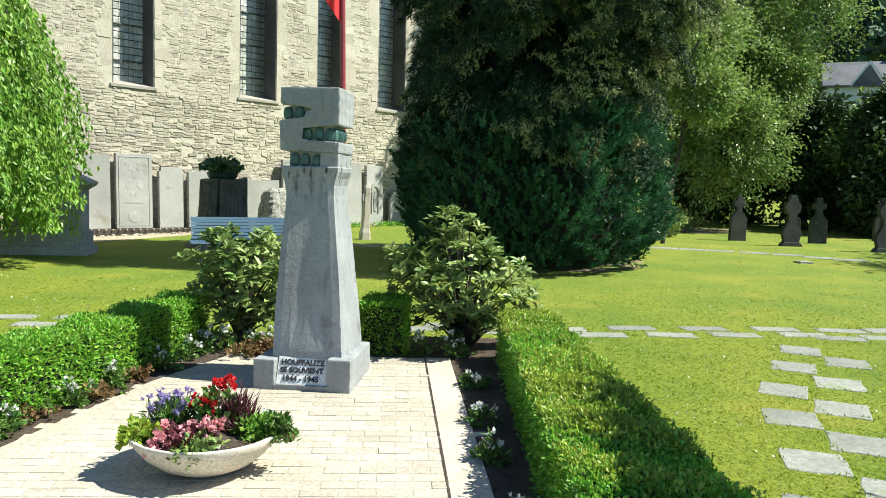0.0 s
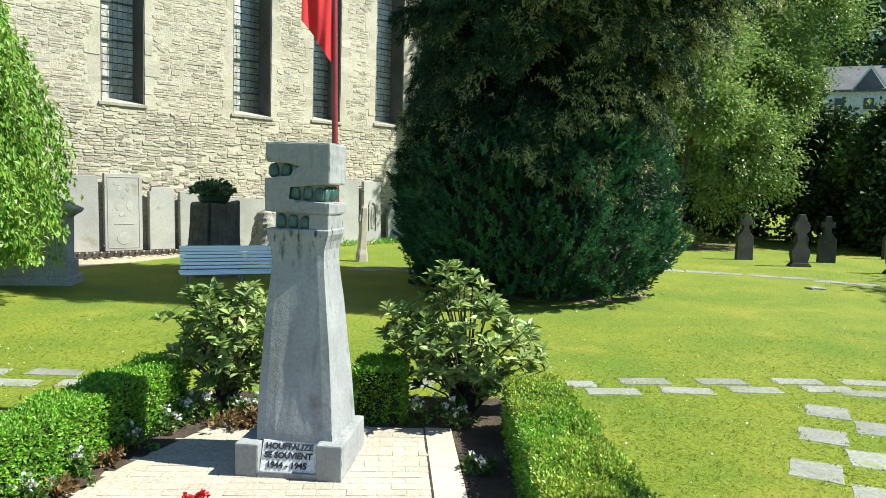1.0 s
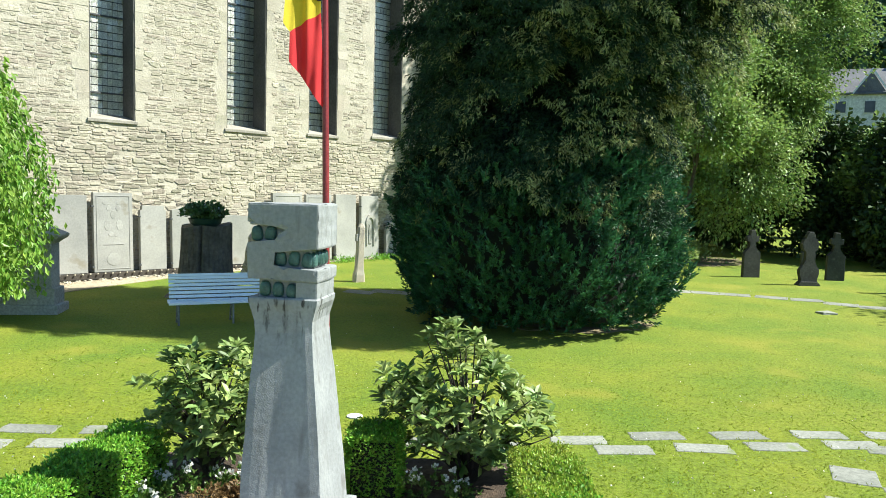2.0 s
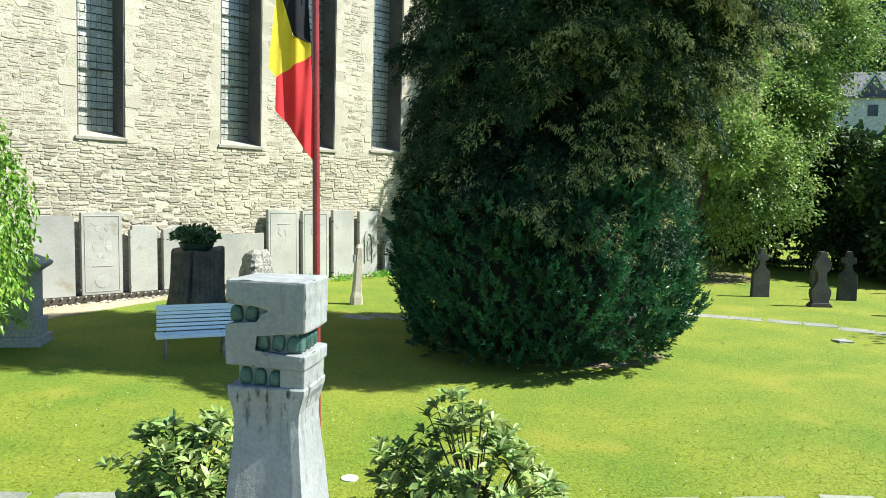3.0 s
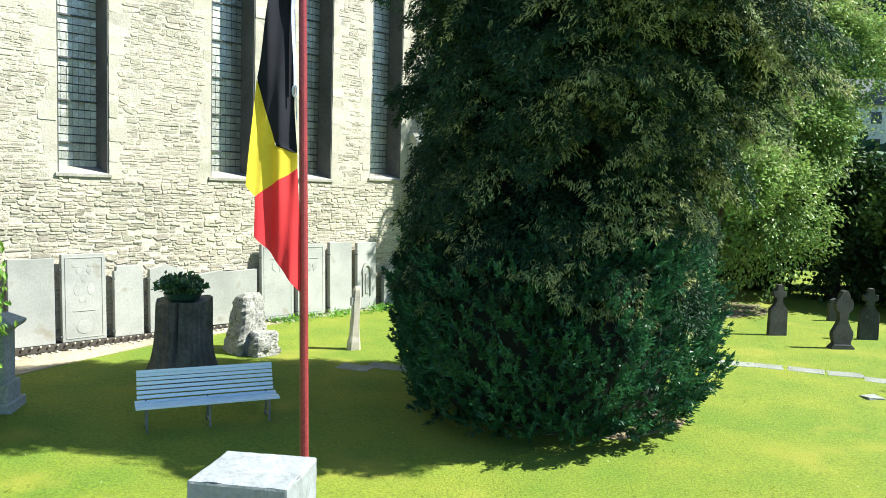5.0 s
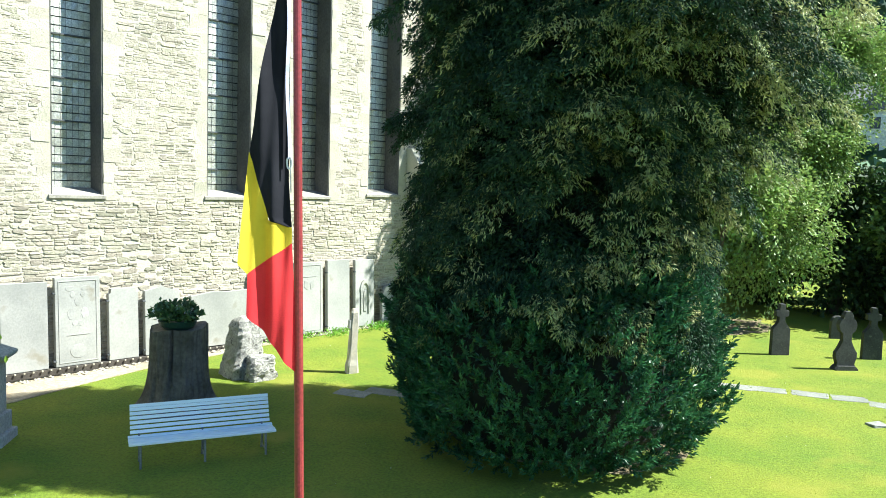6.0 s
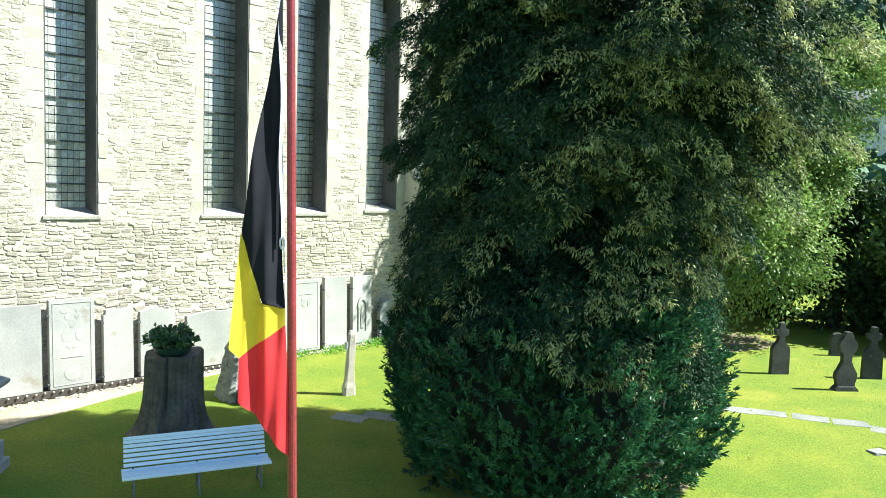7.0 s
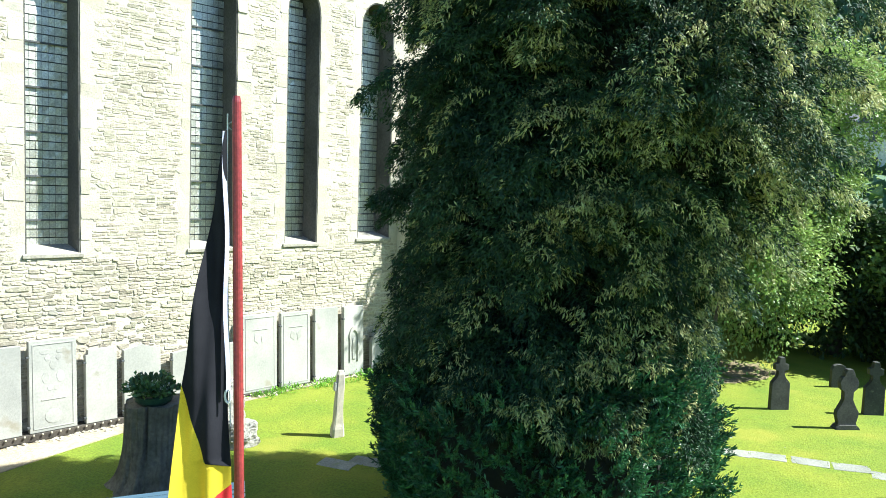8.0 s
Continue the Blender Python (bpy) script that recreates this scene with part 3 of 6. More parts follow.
def build_ledge():
    """The beam that carries the slabs, with its row of bolts, and the footing below."""
    beam = thing("slab_beam", "dark weathered beam carrying the grave slabs", "beam", m=CHURCH)
    part("rail", box_bm(-3.2, 9.3, -0.34, -0.02, 0.33, 0.462, 0.01), M["beam"], beam)
    part("footing", box_bm(-3.2, 9.3, -0.28, -0.015, -0.1, 0.325, 0.02), M["rubble"], beam, "rough pale stone footing")
    v = bmesh.new()
    box_bm(0, 0.03, -0.385, -0.362, 0.44, 0.470, 0.004, v)
    stud = mesh_bm("stud", v)
    stud.materials.append(M["ashlar"])
    for u in np.arange(-3.1, 9.2, 0.16):
        part("stud", stud, None, beam, m=pose(u, 0, 0))


build_ledge()


def build_footing_rubble():
    """Loose stones along the foot of the church wall."""
    V, F = [], []
    for _ in range(420):
        u = RNG.uniform(-3.1, 9.2)
        s = RNG.uniform(0.02, 0.05)
        bm = bmesh.new()
        bmesh.ops.create_icosphere(bm, subdivisions=1, radius=1)
        y = -0.30 - abs(RNG.normal(0, 0.10))
        q = CHURCH @ Vector((u, y, 0))
        for v in bm.verts:
            v.co = Vector((q.x, q.y, level(q.y) + s * 0.3)) + Vector((v.co.x * s * 1.2, v.co.y * s, v.co.z * s * 0.8)) + Vector(RNG.normal(0, s * 0.14, 3))
        k = len(V)
        V += [v.co[:] for v in bm.verts]
        bm.verts.index_update()
        F += [tuple(v.index + k for v in f.verts) for f in bm.faces]
        bm.free()
    tagged(part("rubble", mesh_np("rubble", V, F), M["rubble"]), "loose pale stones along the foot of the church wall", "rubble", kind="stuff")


build_footing_rubble()
bed = [(-3.2, -0.28), (9.3, -0.28), (9.0, -0.38), (6.5, -0.42), (4.2, -0.55), (2.6, -0.75), (1.4, -0.85), (0.2, -1.15), (-1.2, -1.55), (-3.2, -1.9)]
bed_w = [(CHURCH @ Vector((u, y, 0))).to_2d()[:] for u, y in bed]
sheet("earth_strip", bed_w, M["earth"], 0.012, "strip of dry pale earth at the wall's foot", "ground")



def build_wall_weeds():
    """Low weeds and long grass that hide the foot of the wall beyond the old cross shaft."""
    n = 420
    u = 4.6 + 4.8 * RNG.uniform(0, 1, n) ** 0.8
    y = -0.36 - np.abs(RNG.normal(0, 0.22, n)) * np.interp(u, [4.6, 7, 9.4], [0.5, 1.0, 1.5])
    keep = lumpy(np.c_[u, y, 0 * u], 0.35, 15) + RNG.normal(0, 0.5, n) > -0.3
    q = np.array([(CHURCH @ Vector((a, b, 0)))[:] for a, b in zip(u[keep], y[keep])])
    q[:, 2] = np.array([level(b) for b in q[:, 1]]) + 0.01
    v, f = clumps(q, np.tile([0.0, 0.0, 1.0], (len(q), 1)), 9, 0.05, 0.085, 0.012, 0, 0.8)
    tagged(part("weeds", mesh_np("weeds", v, f), M["hedge"]), "low green weeds along the foot of the church wall", "weeds", kind="stuff")


build_wall_weeds()

# ---- paved plot round the monument ----
PLOT = [(-3.15, 2.0), (-2.61, 4.49), (-2.26, 5.98), (-1.86, 6.98), (0.10, 6.98), (0.31, 4.04), (0.42, 2.0)]
sheet("pavement", PLOT, M["joint"], 0.0175, "pale paved plot round the monument", "pavement")
sheet("kerb_west", [(-3.155, 2.0), (-2.615, 4.49), (-2.265, 5.98), (-1.865, 6.985), (-1.70, 6.985), (-2.13, 5.96), (-2.48, 4.46), (-3.01, 2.0)], M["paver"], 0.0235, "pale smooth edging of the paving", "edging")
sheet("kerb_east", [(-0.115, 6.985), (0.105, 6.985), (0.315, 4.04), (0.425, 2.0), (0.205, 2.0), (0.085, 4.04)], M["paver"], 0.0235, "pale edging row of the paving", "edging")
sheet("kerb_joint", [(-0.130, 6.98), (-0.118, 6.98), (0.082, 4.04), (0.202, 2.0), (0.190, 2.0), (0.070, 4.04)], M["soil"], 0.0225, "dark open joint along the paving's edging", "joint")
sheet("soil_bed_east", [(0.43, 2.0), (0.32, 4.04), (0.11, 6.99), (-1.86, 6.99), (-1.9, 7.9), (1.1, 7.9), (0.75, 6.9), (0.78, 2.0)], M["soil"], 0.02, "dark soil bed between paving and hedge", "soil")
sheet("soil_bed_west", wavy((-3.16, 2.0), (-2.62, 4.49), 6, 0.015) + wavy((-2.62, 4.49), (-2.27, 5.98), 5, 0.015) + [(-1.87, 6.98), (-1.91, 7.9), (-2.9, 7.9), (-3.3, 5.0), (-3.9, 2.0)], M["soil"], 0.02, "dark soil bed along the left hedge", "soil")

# ---- stepping stones in the lawn ----
STONES = ((3.73, 7.80), (3.34, 7.10), (2.89, 6.30), (2.61, 5.55), (2.37, 4.68), (3.95, 7.31), (3.48, 6.54), (3.12, 5.80), (2.84, 5.02), (2.63, 4.20), (2.05, 3.95), (2.35, 3.4))
ROW = ((1.39, 8.54), (1.78, 8.30), (2.21, 8.72), (2.57, 8.40), (3.07, 8.80), (3.32, 8.50), (3.94, 8.88), (4.14, 8.60), (4.72, 8.90), (4.48, 8.47), (5.3, 8.98), (5.05, 8.55), (-4.24, 8.05), (-4.0, 8.46), (-4.75, 8.4), (-5.1, 8.0), (-3.5, 8.1), (-3.2, 8.5), (-0.35, 8.35), (0.1, 8.6), (0.55, 8.3))
FAR_ROW = ((6.01, 18.45), (6.65, 18.27), (7.36, 18.02), (8.04, 17.78), (8.55, 17.33), (9.1, 17.0), (5.4, 18.6), (-1.7, 17.25), (-1.15, 17.4), (-0.6, 17.2))


def build_stone(x, y, w, d, turn):
    pts = []
    for t in np.linspace(0, 2 * math.pi, 12, endpoint=False) + math.pi / 12:
        c, s = math.cos(t), math.sin(t)
        k = 1 / max(abs(c), abs(s))
        pts.append((w / 2 * c * k * RNG.uniform(0.94, 1.04), d / 2 * s * k * RNG.uniform(0.94, 1.04)))
    rings = [[(px * q, py * q, z) for px, py in pts] for q, z in ((1.0, -0.05), (1.0, 0.001), (0.97, 0.006))]
    ob = part("stepping_stone", loft_bm(rings), M["flag_stone"], m=Matrix.Translation((x, y, level(y))) @ pose(0, 0, 0, 1.4, 0, turn))
    tagged(ob, "flat pale grey stepping stone sunk in the lawn", "stepping stone", group="stepping stones")


for x, y in STONES:
    build_stone(x, y, 0.39, 0.40, -22 + RNG.normal(0, 3))
for x, y in ROW:
    build_stone(x, y, 0.56, 0.24, 4 + RNG.normal(0, 4))
for x, y in FAR_ROW:
    build_stone(x, y, 0.68, 0.40, -18 + RNG.normal(0, 6))

# ---- the monument ----


def islands(me):
    """The separate pieces of a mesh, each as a bmesh of its own."""
    whole = bmesh.new()
    whole.from_mesh(me)
    left = set(whole.verts)
    pieces = []
    for start in list(whole.verts):
        if start not in left:
            continue
        left.discard(start)
        found, todo = [start], [start]
        while todo:
            for e in todo.pop().link_edges:
                for v in e.verts:
                    if v in left:
                        left.discard(v)
                        found.append(v)
                        todo.append(v)
        own = bmesh.new()
        twin = {v: own.verts.new(v.co) for v in found}
        for f in {f for v in found for f in v.link_faces}:
            own.faces.new([twin[v] for v in f.verts])
        pieces.append(own)
    whole.free()
    return pieces


def weather(bm, amount, size, seed, step):
    """Wears a cut stone body: its faces go slightly uneven and its arrises are chipped."""
    for _ in range(4):
        bmesh.ops.triangulate(bm, faces=bm.faces[:])
        long = [e for e in bm.edges if e.calc_length() > step]
        if not long:
            break
        bmesh.ops.subdivide_edges(bm, edges=long, cuts=1)
    bmesh.ops.triangulate(bm, faces=bm.faces[:])
    bmesh.ops.recalc_face_normals(bm, faces=bm.faces)
    bm.normal_update()
    sharp = {v: any(e.calc_face_angle(0) > 0.35 for e in v.link_edges) for v in bm.verts}
    co = np.array([v.co[:] for v in bm.verts])
    broad, fine = lumpy(co, size, seed), lumpy(co, size * 0.25, seed + 1)
    for v, p, q in zip(bm.verts, broad, fine):
        v.co += v.normal * float(amount * (0.5 * p + 0.25 * q) - (amount * 2.2 * max(0.0, q - 0.5) if sharp[v] else 0))


def build_monument():
    mon = thing("monument", "tapered pale limestone war memorial with a notched head and inscribed base", "monument", m=pose(-1.014, 6.223, level(6.2), 0, 0, -6))
    # base: a block with a sloping, inscribed recess in front
    hw, f, b, h = 0.385, -0.39, 0.37, 0.245
    xl, xr = -0.215, 0.20
    bm = bmesh.new()
    box_bm(-hw, xl, f, b, 0, h, 0.012, bm)
    box_bm(xr, hw, f, b, 0, h + 0.02, 0.012, bm)
    box_bm(xl - 0.01, xr + 0.01, f, b - 0.004, 0, 0.055, 0.008, bm)
    box_bm(xl - 0.01, xr + 0.01, f + 0.22, b - 0.004, 0.05, h - 0.004, 0.008, bm)
    weather(bm, 0.006, 0.09, 21, 0.05)
    part("base", bm, M["monument"], mon, "rough limestone base block")
    slope = prism_bm([(f + 0.02, 0.05), (f + 0.235, 0.05), (f + 0.235, h + 0.004), (f + 0.105, h + 0.004)], xl + 0.004, xr - 0.004, 0.004)
    slope.transform(Matrix(((0, 1, 0, 0), (1, 0, 0, 0), (0, 0, 1, 0), (0, 0, 0, 1))))
    pan = part("inscription_panel", slope, M["panel"], mon, "pale sloping panel with black letters")
    rise = math.degrees(math.atan2(h + 0.004 - 0.05, 0.085))
    for text, up, size, dx in (("HOUFFALIZE", 0.156, 0.060, -0.006), ("SE SOUVIENT", 0.095, 0.058, -0.008), ("1944 - 1945", 0.028, 0.060, -0.012)):
        cu = bpy.data.curves.new("letters", "FONT")
        cu.body, cu.size, cu.extrude, cu.align_x, cu.offset = text, size, 0.003, "CENTER", 0.002
        tmp = bpy.data.objects.new("tmp", cu)
        scene.collection.objects.link(tmp)
        me = bpy.data.meshes.new_from_object(tmp.evaluated_get(bpy.context.evaluated_depsgraph_get()))
        bpy.data.objects.remove(tmp)
        me.materials.clear()
        m = pose((xl + xr) / 2 + dx, f + 0.02, 0.05, rise, 0, 0) @ pose(0, up, 0.004)
        for glyph in islands(me):
            part("letter", glyph, M["letter"], pan, "", m)
    # shaft: hollow-faced, tapering, flaring out under the head
    upper = pose(0.0, 0.0, 0, 0, 0, -3)
    crown = upper @ pose(-0.0455, 0.121, -0.006)
    rings = []
    for z, w, d in ((0.246, 0.572, 0.60), (0.30, 0.572, 0.60), (0.6, 0.545, 0.555), (0.9, 0.505, 0.51), (1.2, 0.455, 0.455), (1.38, 0.42, 0.415), (1.52, 0.40, 0.385), (1.60, 0.41, 0.385), (1.66, 0.445, 0.40), (1.71, 0.48, 0.41), (1.742, 0.485, 0.415), (1.752, 0.47, 0.40)):
        up = (z - 0.26) / 1.49
        ox, oy = 0.0274 - 0.073 * up, 0.0124 + 0.109 * up
        pts = []
        n = 8
        for sx, sy, ex, ey in ((-1, -1, 1, -1), (1, -1, 1, 1), (1, 1, -1, 1), (-1, 1, -1, -1)):
            for k in range(n):
                t = k / n
                x, y = sx + (ex - sx) * t, sy + (ey - sy) * t
                hollow = 1 - 0.05 * math.sin(math.pi * t) ** 2 * (1 if 0.35 < z < 1.68 else 0)
                if sx != ex:
                    y *= hollow
                else:
                    x *= hollow
                c = 0.985 if k == 0 else 1.0
                pts.append((ox + x * w / 2 * c + RNG.normal(0, 0.0012), oy + y * d / 2 * c + RNG.normal(0, 0.0012), z))
        rings.append(pts)
    shaft = loft_bm(rings)
    weather(shaft, 0.0025, 0.14, 22, 0.05)
    part("shaft", shaft, M["monument"], mon, "grey-stained tapering shaft", upper)
    # head: stacked masses with deep notches
    w, x0 = 0.485, -0.2425
    out = [(0.0, 2.382), (w, 2.382), (w, 2.085), (0.175, 2.075), (0.165, 1.96), (w, 1.95), (w, 1.865), (0.30, 1.872), (-0.008, 1.875), (-0.008, 2.12), (0.03, 2.125), (0.2, 2.125), (0.215, 2.19), (0.36, 2.205), (0.2, 2.232), (0.0, 2.245)]
    head_bm = prism_bm([(x0 + x, z) for x, z in out], -0.205, 0.230, 0.014)
    weather(head_bm, 0.007, 0.10, 23, 0.035)
    part("head", head_bm, M["monument"], mon, "notched block head", crown)
    part("core", box_bm(-0.183, 0.183, -0.150, 0.150, 1.74, 2.33, 0.01), M["monument"], mon, "recessed inner stone", crown)
    part("neck", box_bm(0.085, 0.234, -0.190, 0.197, 1.742, 1.874, 0.012), M["monument"], mon, "solid stone beside the lowest notch", crown)
    oval = bmesh.new()
    bmesh.ops.create_icosphere(oval, subdivisions=3, radius=1)
    for v in oval.verts:
        v.co = Vector([math.copysign(abs(c) ** 0.72, c) for c in v.co])
        v.co.y = v.co.y * (0.8 if v.co.y < 0 else 0.5)
        v.co.x *= 1 - 0.10 * v.co.z
    oval_me = mesh_bm("stone_oval", oval, True)
    oval_me.materials.append(M["cabochon"])
    front = ((-0.195, 2.178), (-0.10, 2.182), (-0.03, 2.015), (0.065, 2.018), (0.155, 2.010), (-0.135, 1.812), (-0.045, 1.808), (0.05, 1.80))
    for x, z in front:
        part("stone_oval", oval_me, None, mon, "", crown @ pose(x, -0.153, z, RNG.normal(0, 4), RNG.normal(0, 6), RNG.normal(0, 8)) @ Matrix.Diagonal((0.039, 0.032, 0.052, 1)))
    for y, z in ((-0.128, 2.012), (-0.052, 2.016), (0.024, 2.014), (0.098, 2.016)):
        part("stone_oval", oval_me, None, mon, "", crown @ pose(0.19, y, z, 0, 0, 90) @ pose(0, 0, 0, RNG.normal(0, 3), RNG.normal(0, 10)) @ Matrix.Diagonal((0.037, 0.032, 0.052, 1)))
    for y, z in ((-0.10, 2.178), (-0.01, 2.18)):
        part("stone_oval", oval_me, None, mon, "", crown @ pose(-0.19, y, z, 0, 0, -90) @ Matrix.Diagonal((0.045, 0.045, 0.060, 1)))


build_monument()

# ---- flag pole and flag ----
POLE_FOOT, POLE_TOP = Vector((-0.915, 7.27, 0.03)), Vector((-1.025, 7.27, 5.72))


def build_flagpole():
    pole = thing("flagpole", "red-brown painted flagpole standing behind the monument", "flagpole", m=Matrix.Translation(POLE_FOOT))
    d = POLE_TOP - POLE_FOOT
    part("mast", tube_bm([d * t for t in (0, 0.25, 0.5, 0.75, 0.995, 1)], [0.030, 0.028, 0.026, 0.024, 0.022, 0.016], 14), M["pole"], pole)
    part("halyard", tube_bm([d * t + Vector((-0.035 - 0.01 * math.sin(9 * t), -0.012, 0)) for t in np.linspace(0.72, 0.985, 14)], [0.0035] * 14, 5), M["rope"], pole, "thin white halyard rope")
    part("hook", tube_bm([d * 0.975 + Vector((-0.02 - 0.018 * math.sin(t), -0.01, 0.018 * math.cos(t))) for t in np.linspace(0, 6, 9)], [0.004] * 9, 5), M["bench_leg"], pole, "small steel hook")


build_flagpole()


def build_flag():
    """A limp tricolour: three joined strips of cloth that hang in folds from the pole."""
    flag = thing("flag", "limp black, yellow and red tricolour flag hanging from the pole", "flag")
    way = POLE_TOP - POLE_FOOT

    def at_pole(z):
        t = (z - POLE_FOOT.z) / way.z
        return POLE_FOOT + way * t

    def cloth(name, mat, left, right, label, seed):
        zs = np.linspace(left[0][0], left[-1][0], 60)
        lx = np.interp(-zs, [-z for z, _ in left], [x for _, x in left])
        rx = np.interp(-zs, [-z for z, _ in right], [x for _, x in right])
        n = 16
        v, f = [], []
        for z, a, b in zip(zs, lx, rx):
            p = at_pole(z)
            for k in range(n + 1):
                s = a + (b - a) * k / n
                fold = 0.022 * math.sin(34 * s + 2.1 * z + 0.6) * min(1, abs(s) * 9) + 0.012 * math.sin(70 * s - 3 * z)
                v.append((p.x + s * 0.985, p.y - 0.02 + 0.42 * s + fold, z + 0.004 * math.sin(25 * s)))
        for j in range(len(zs) - 1):
            for k in range(n):
                i = j * (n + 1) + k
                f.append((i, i + 1, i + n + 2, i + n + 1))
        me = mesh_np(name, v, f)
        for p in me.polygons:
            p.use_smooth = True
        part(name, me, mat, flag, label)

    edge = -0.028
    cloth("black_strip", M["flag_black"], [(5.56, -0.04), (5.3, -0.085), (4.34, -0.250), (3.97, -0.145), (3.94, -0.05)], [(5.56, -0.034), (4.2, -0.045), (3.94, edge)], "black cloth nearest the hoist", 1)
    cloth("yellow_strip", M["flag_yellow"], [(4.34, -0.251), (3.74, -0.300), (3.68, -0.26)], [(4.34, -0.249), (3.97, -0.145), (3.94, edge), (3.85, edge), (3.68, -0.258)], "bright yellow middle cloth", 2)
    cloth("red_strip", M["flag_red"], [(3.85, edge - 0.002), (3.68, -0.258), (3.45, -0.262), (3.36, -0.19), (3.12, -0.02)], [(3.85, edge), (3.3, -0.01), (3.12, -0.012)], "bright red lower cloth", 3)
    rows = []
    for z in np.linspace(5.55, 4.31, 24):
        p = at_pole(z)
        wv = 0.006 * math.sin(9 * z)
        rows.append([(p.x - 0.048 + wv, p.y - 0.062, z), (p.x - 0.034 + wv, p.y - 0.040, z), (p.x - 0.035 + wv, p.y - 0.036, z), (p.x - 0.049 + wv, p.y - 0.058, z)])
    p = at_pole(4.31)
    loop = [(p.x - 0.036 + 0.014 * math.sin(t), p.y - 0.055, 4.29 + 0.034 * math.cos(t)) for t in np.linspace(0.3, 5.6, 12)]
    part("toggle", tube_bm(loop, [0.006] * 12, 6), M["rope"], flag, "white toggle loop at the hoist")
    part("hoist_hem", loft_bm(rows), M["hem"], flag, "white canvas hem")


build_flag()

# ---- bench ----


def build_bench():
    ground = level(13.7)
    bench = thing("park_bench", "white slatted park bench, tinted blue for sky light, on grey steel legs", "bench", m=pose(-3.484, 13.86, ground, 0, 0, 24.0))
    length = 1.96
    # curve of the seat and back, from the front edge to the top: y to the rear, z up
    path = [(-0.165, 0.350), (-0.09, 0.36), (-0.015, 0.35), (0.06, 0.345), (0.125, 0.365)]
    back = [(0.165, 0.425), (0.195, 0.485), (0.222, 0.545), (0.248, 0.605), (0.272, 0.662), (0.294, 0.716), (0.312, 0.762)]
    for name, pts in (("seat_slat", path), ("back_slat", back)):
        for i, (y, z) in enumerate(pts):
            a, b = pts[max(i - 1, 0)], pts[min(i + 1, len(pts) - 1)]
            ang = math.degrees(math.atan2(b[1] - a[1], b[0] - a[0]))
            ends = 0.03 if name == "seat_slat" else 0.0
            slat = box_bm(-length / 2 - ends, length / 2 + ends, -0.029 if name == "seat_slat" else -0.0235, 0.029 if name == "seat_slat" else 0.0235, -0.013, 0.013, 0.005)
            part(name, slat, M["bench"], bench, "", pose(0, y, z, ang))
    for x in (-0.86, 0.0, 0.86):
        bm = bmesh.new()
        tube_bm([(x, -0.18, 0.0), (x, -0.16, 0.2), (x, -0.15, 0.33)], [0.017] * 3, 8, bm)
        tube_bm([(x, 0.16, 0.0), (x, 0.11, 0.2), (x, 0.10, 0.33)], [0.017] * 3, 8, bm)
        tube_bm([(x, -0.18, 0.325), (x, -0.05, 0.33), (x, 0.10, 0.335), (x, 0.18, 0.42), (x, 0.25, 0.58), (x, 0.335, 0.79)], [0.015] * 6, 8, bm)
        tube_bm([(x, -0.17, 0.08), (x, 0.15, 0.08)], [0.010] * 2, 8, bm)
        part("leg", bm, M["bench_leg"], bench, "grey steel leg frame")


build_bench()

# ---- tree stump planter ----


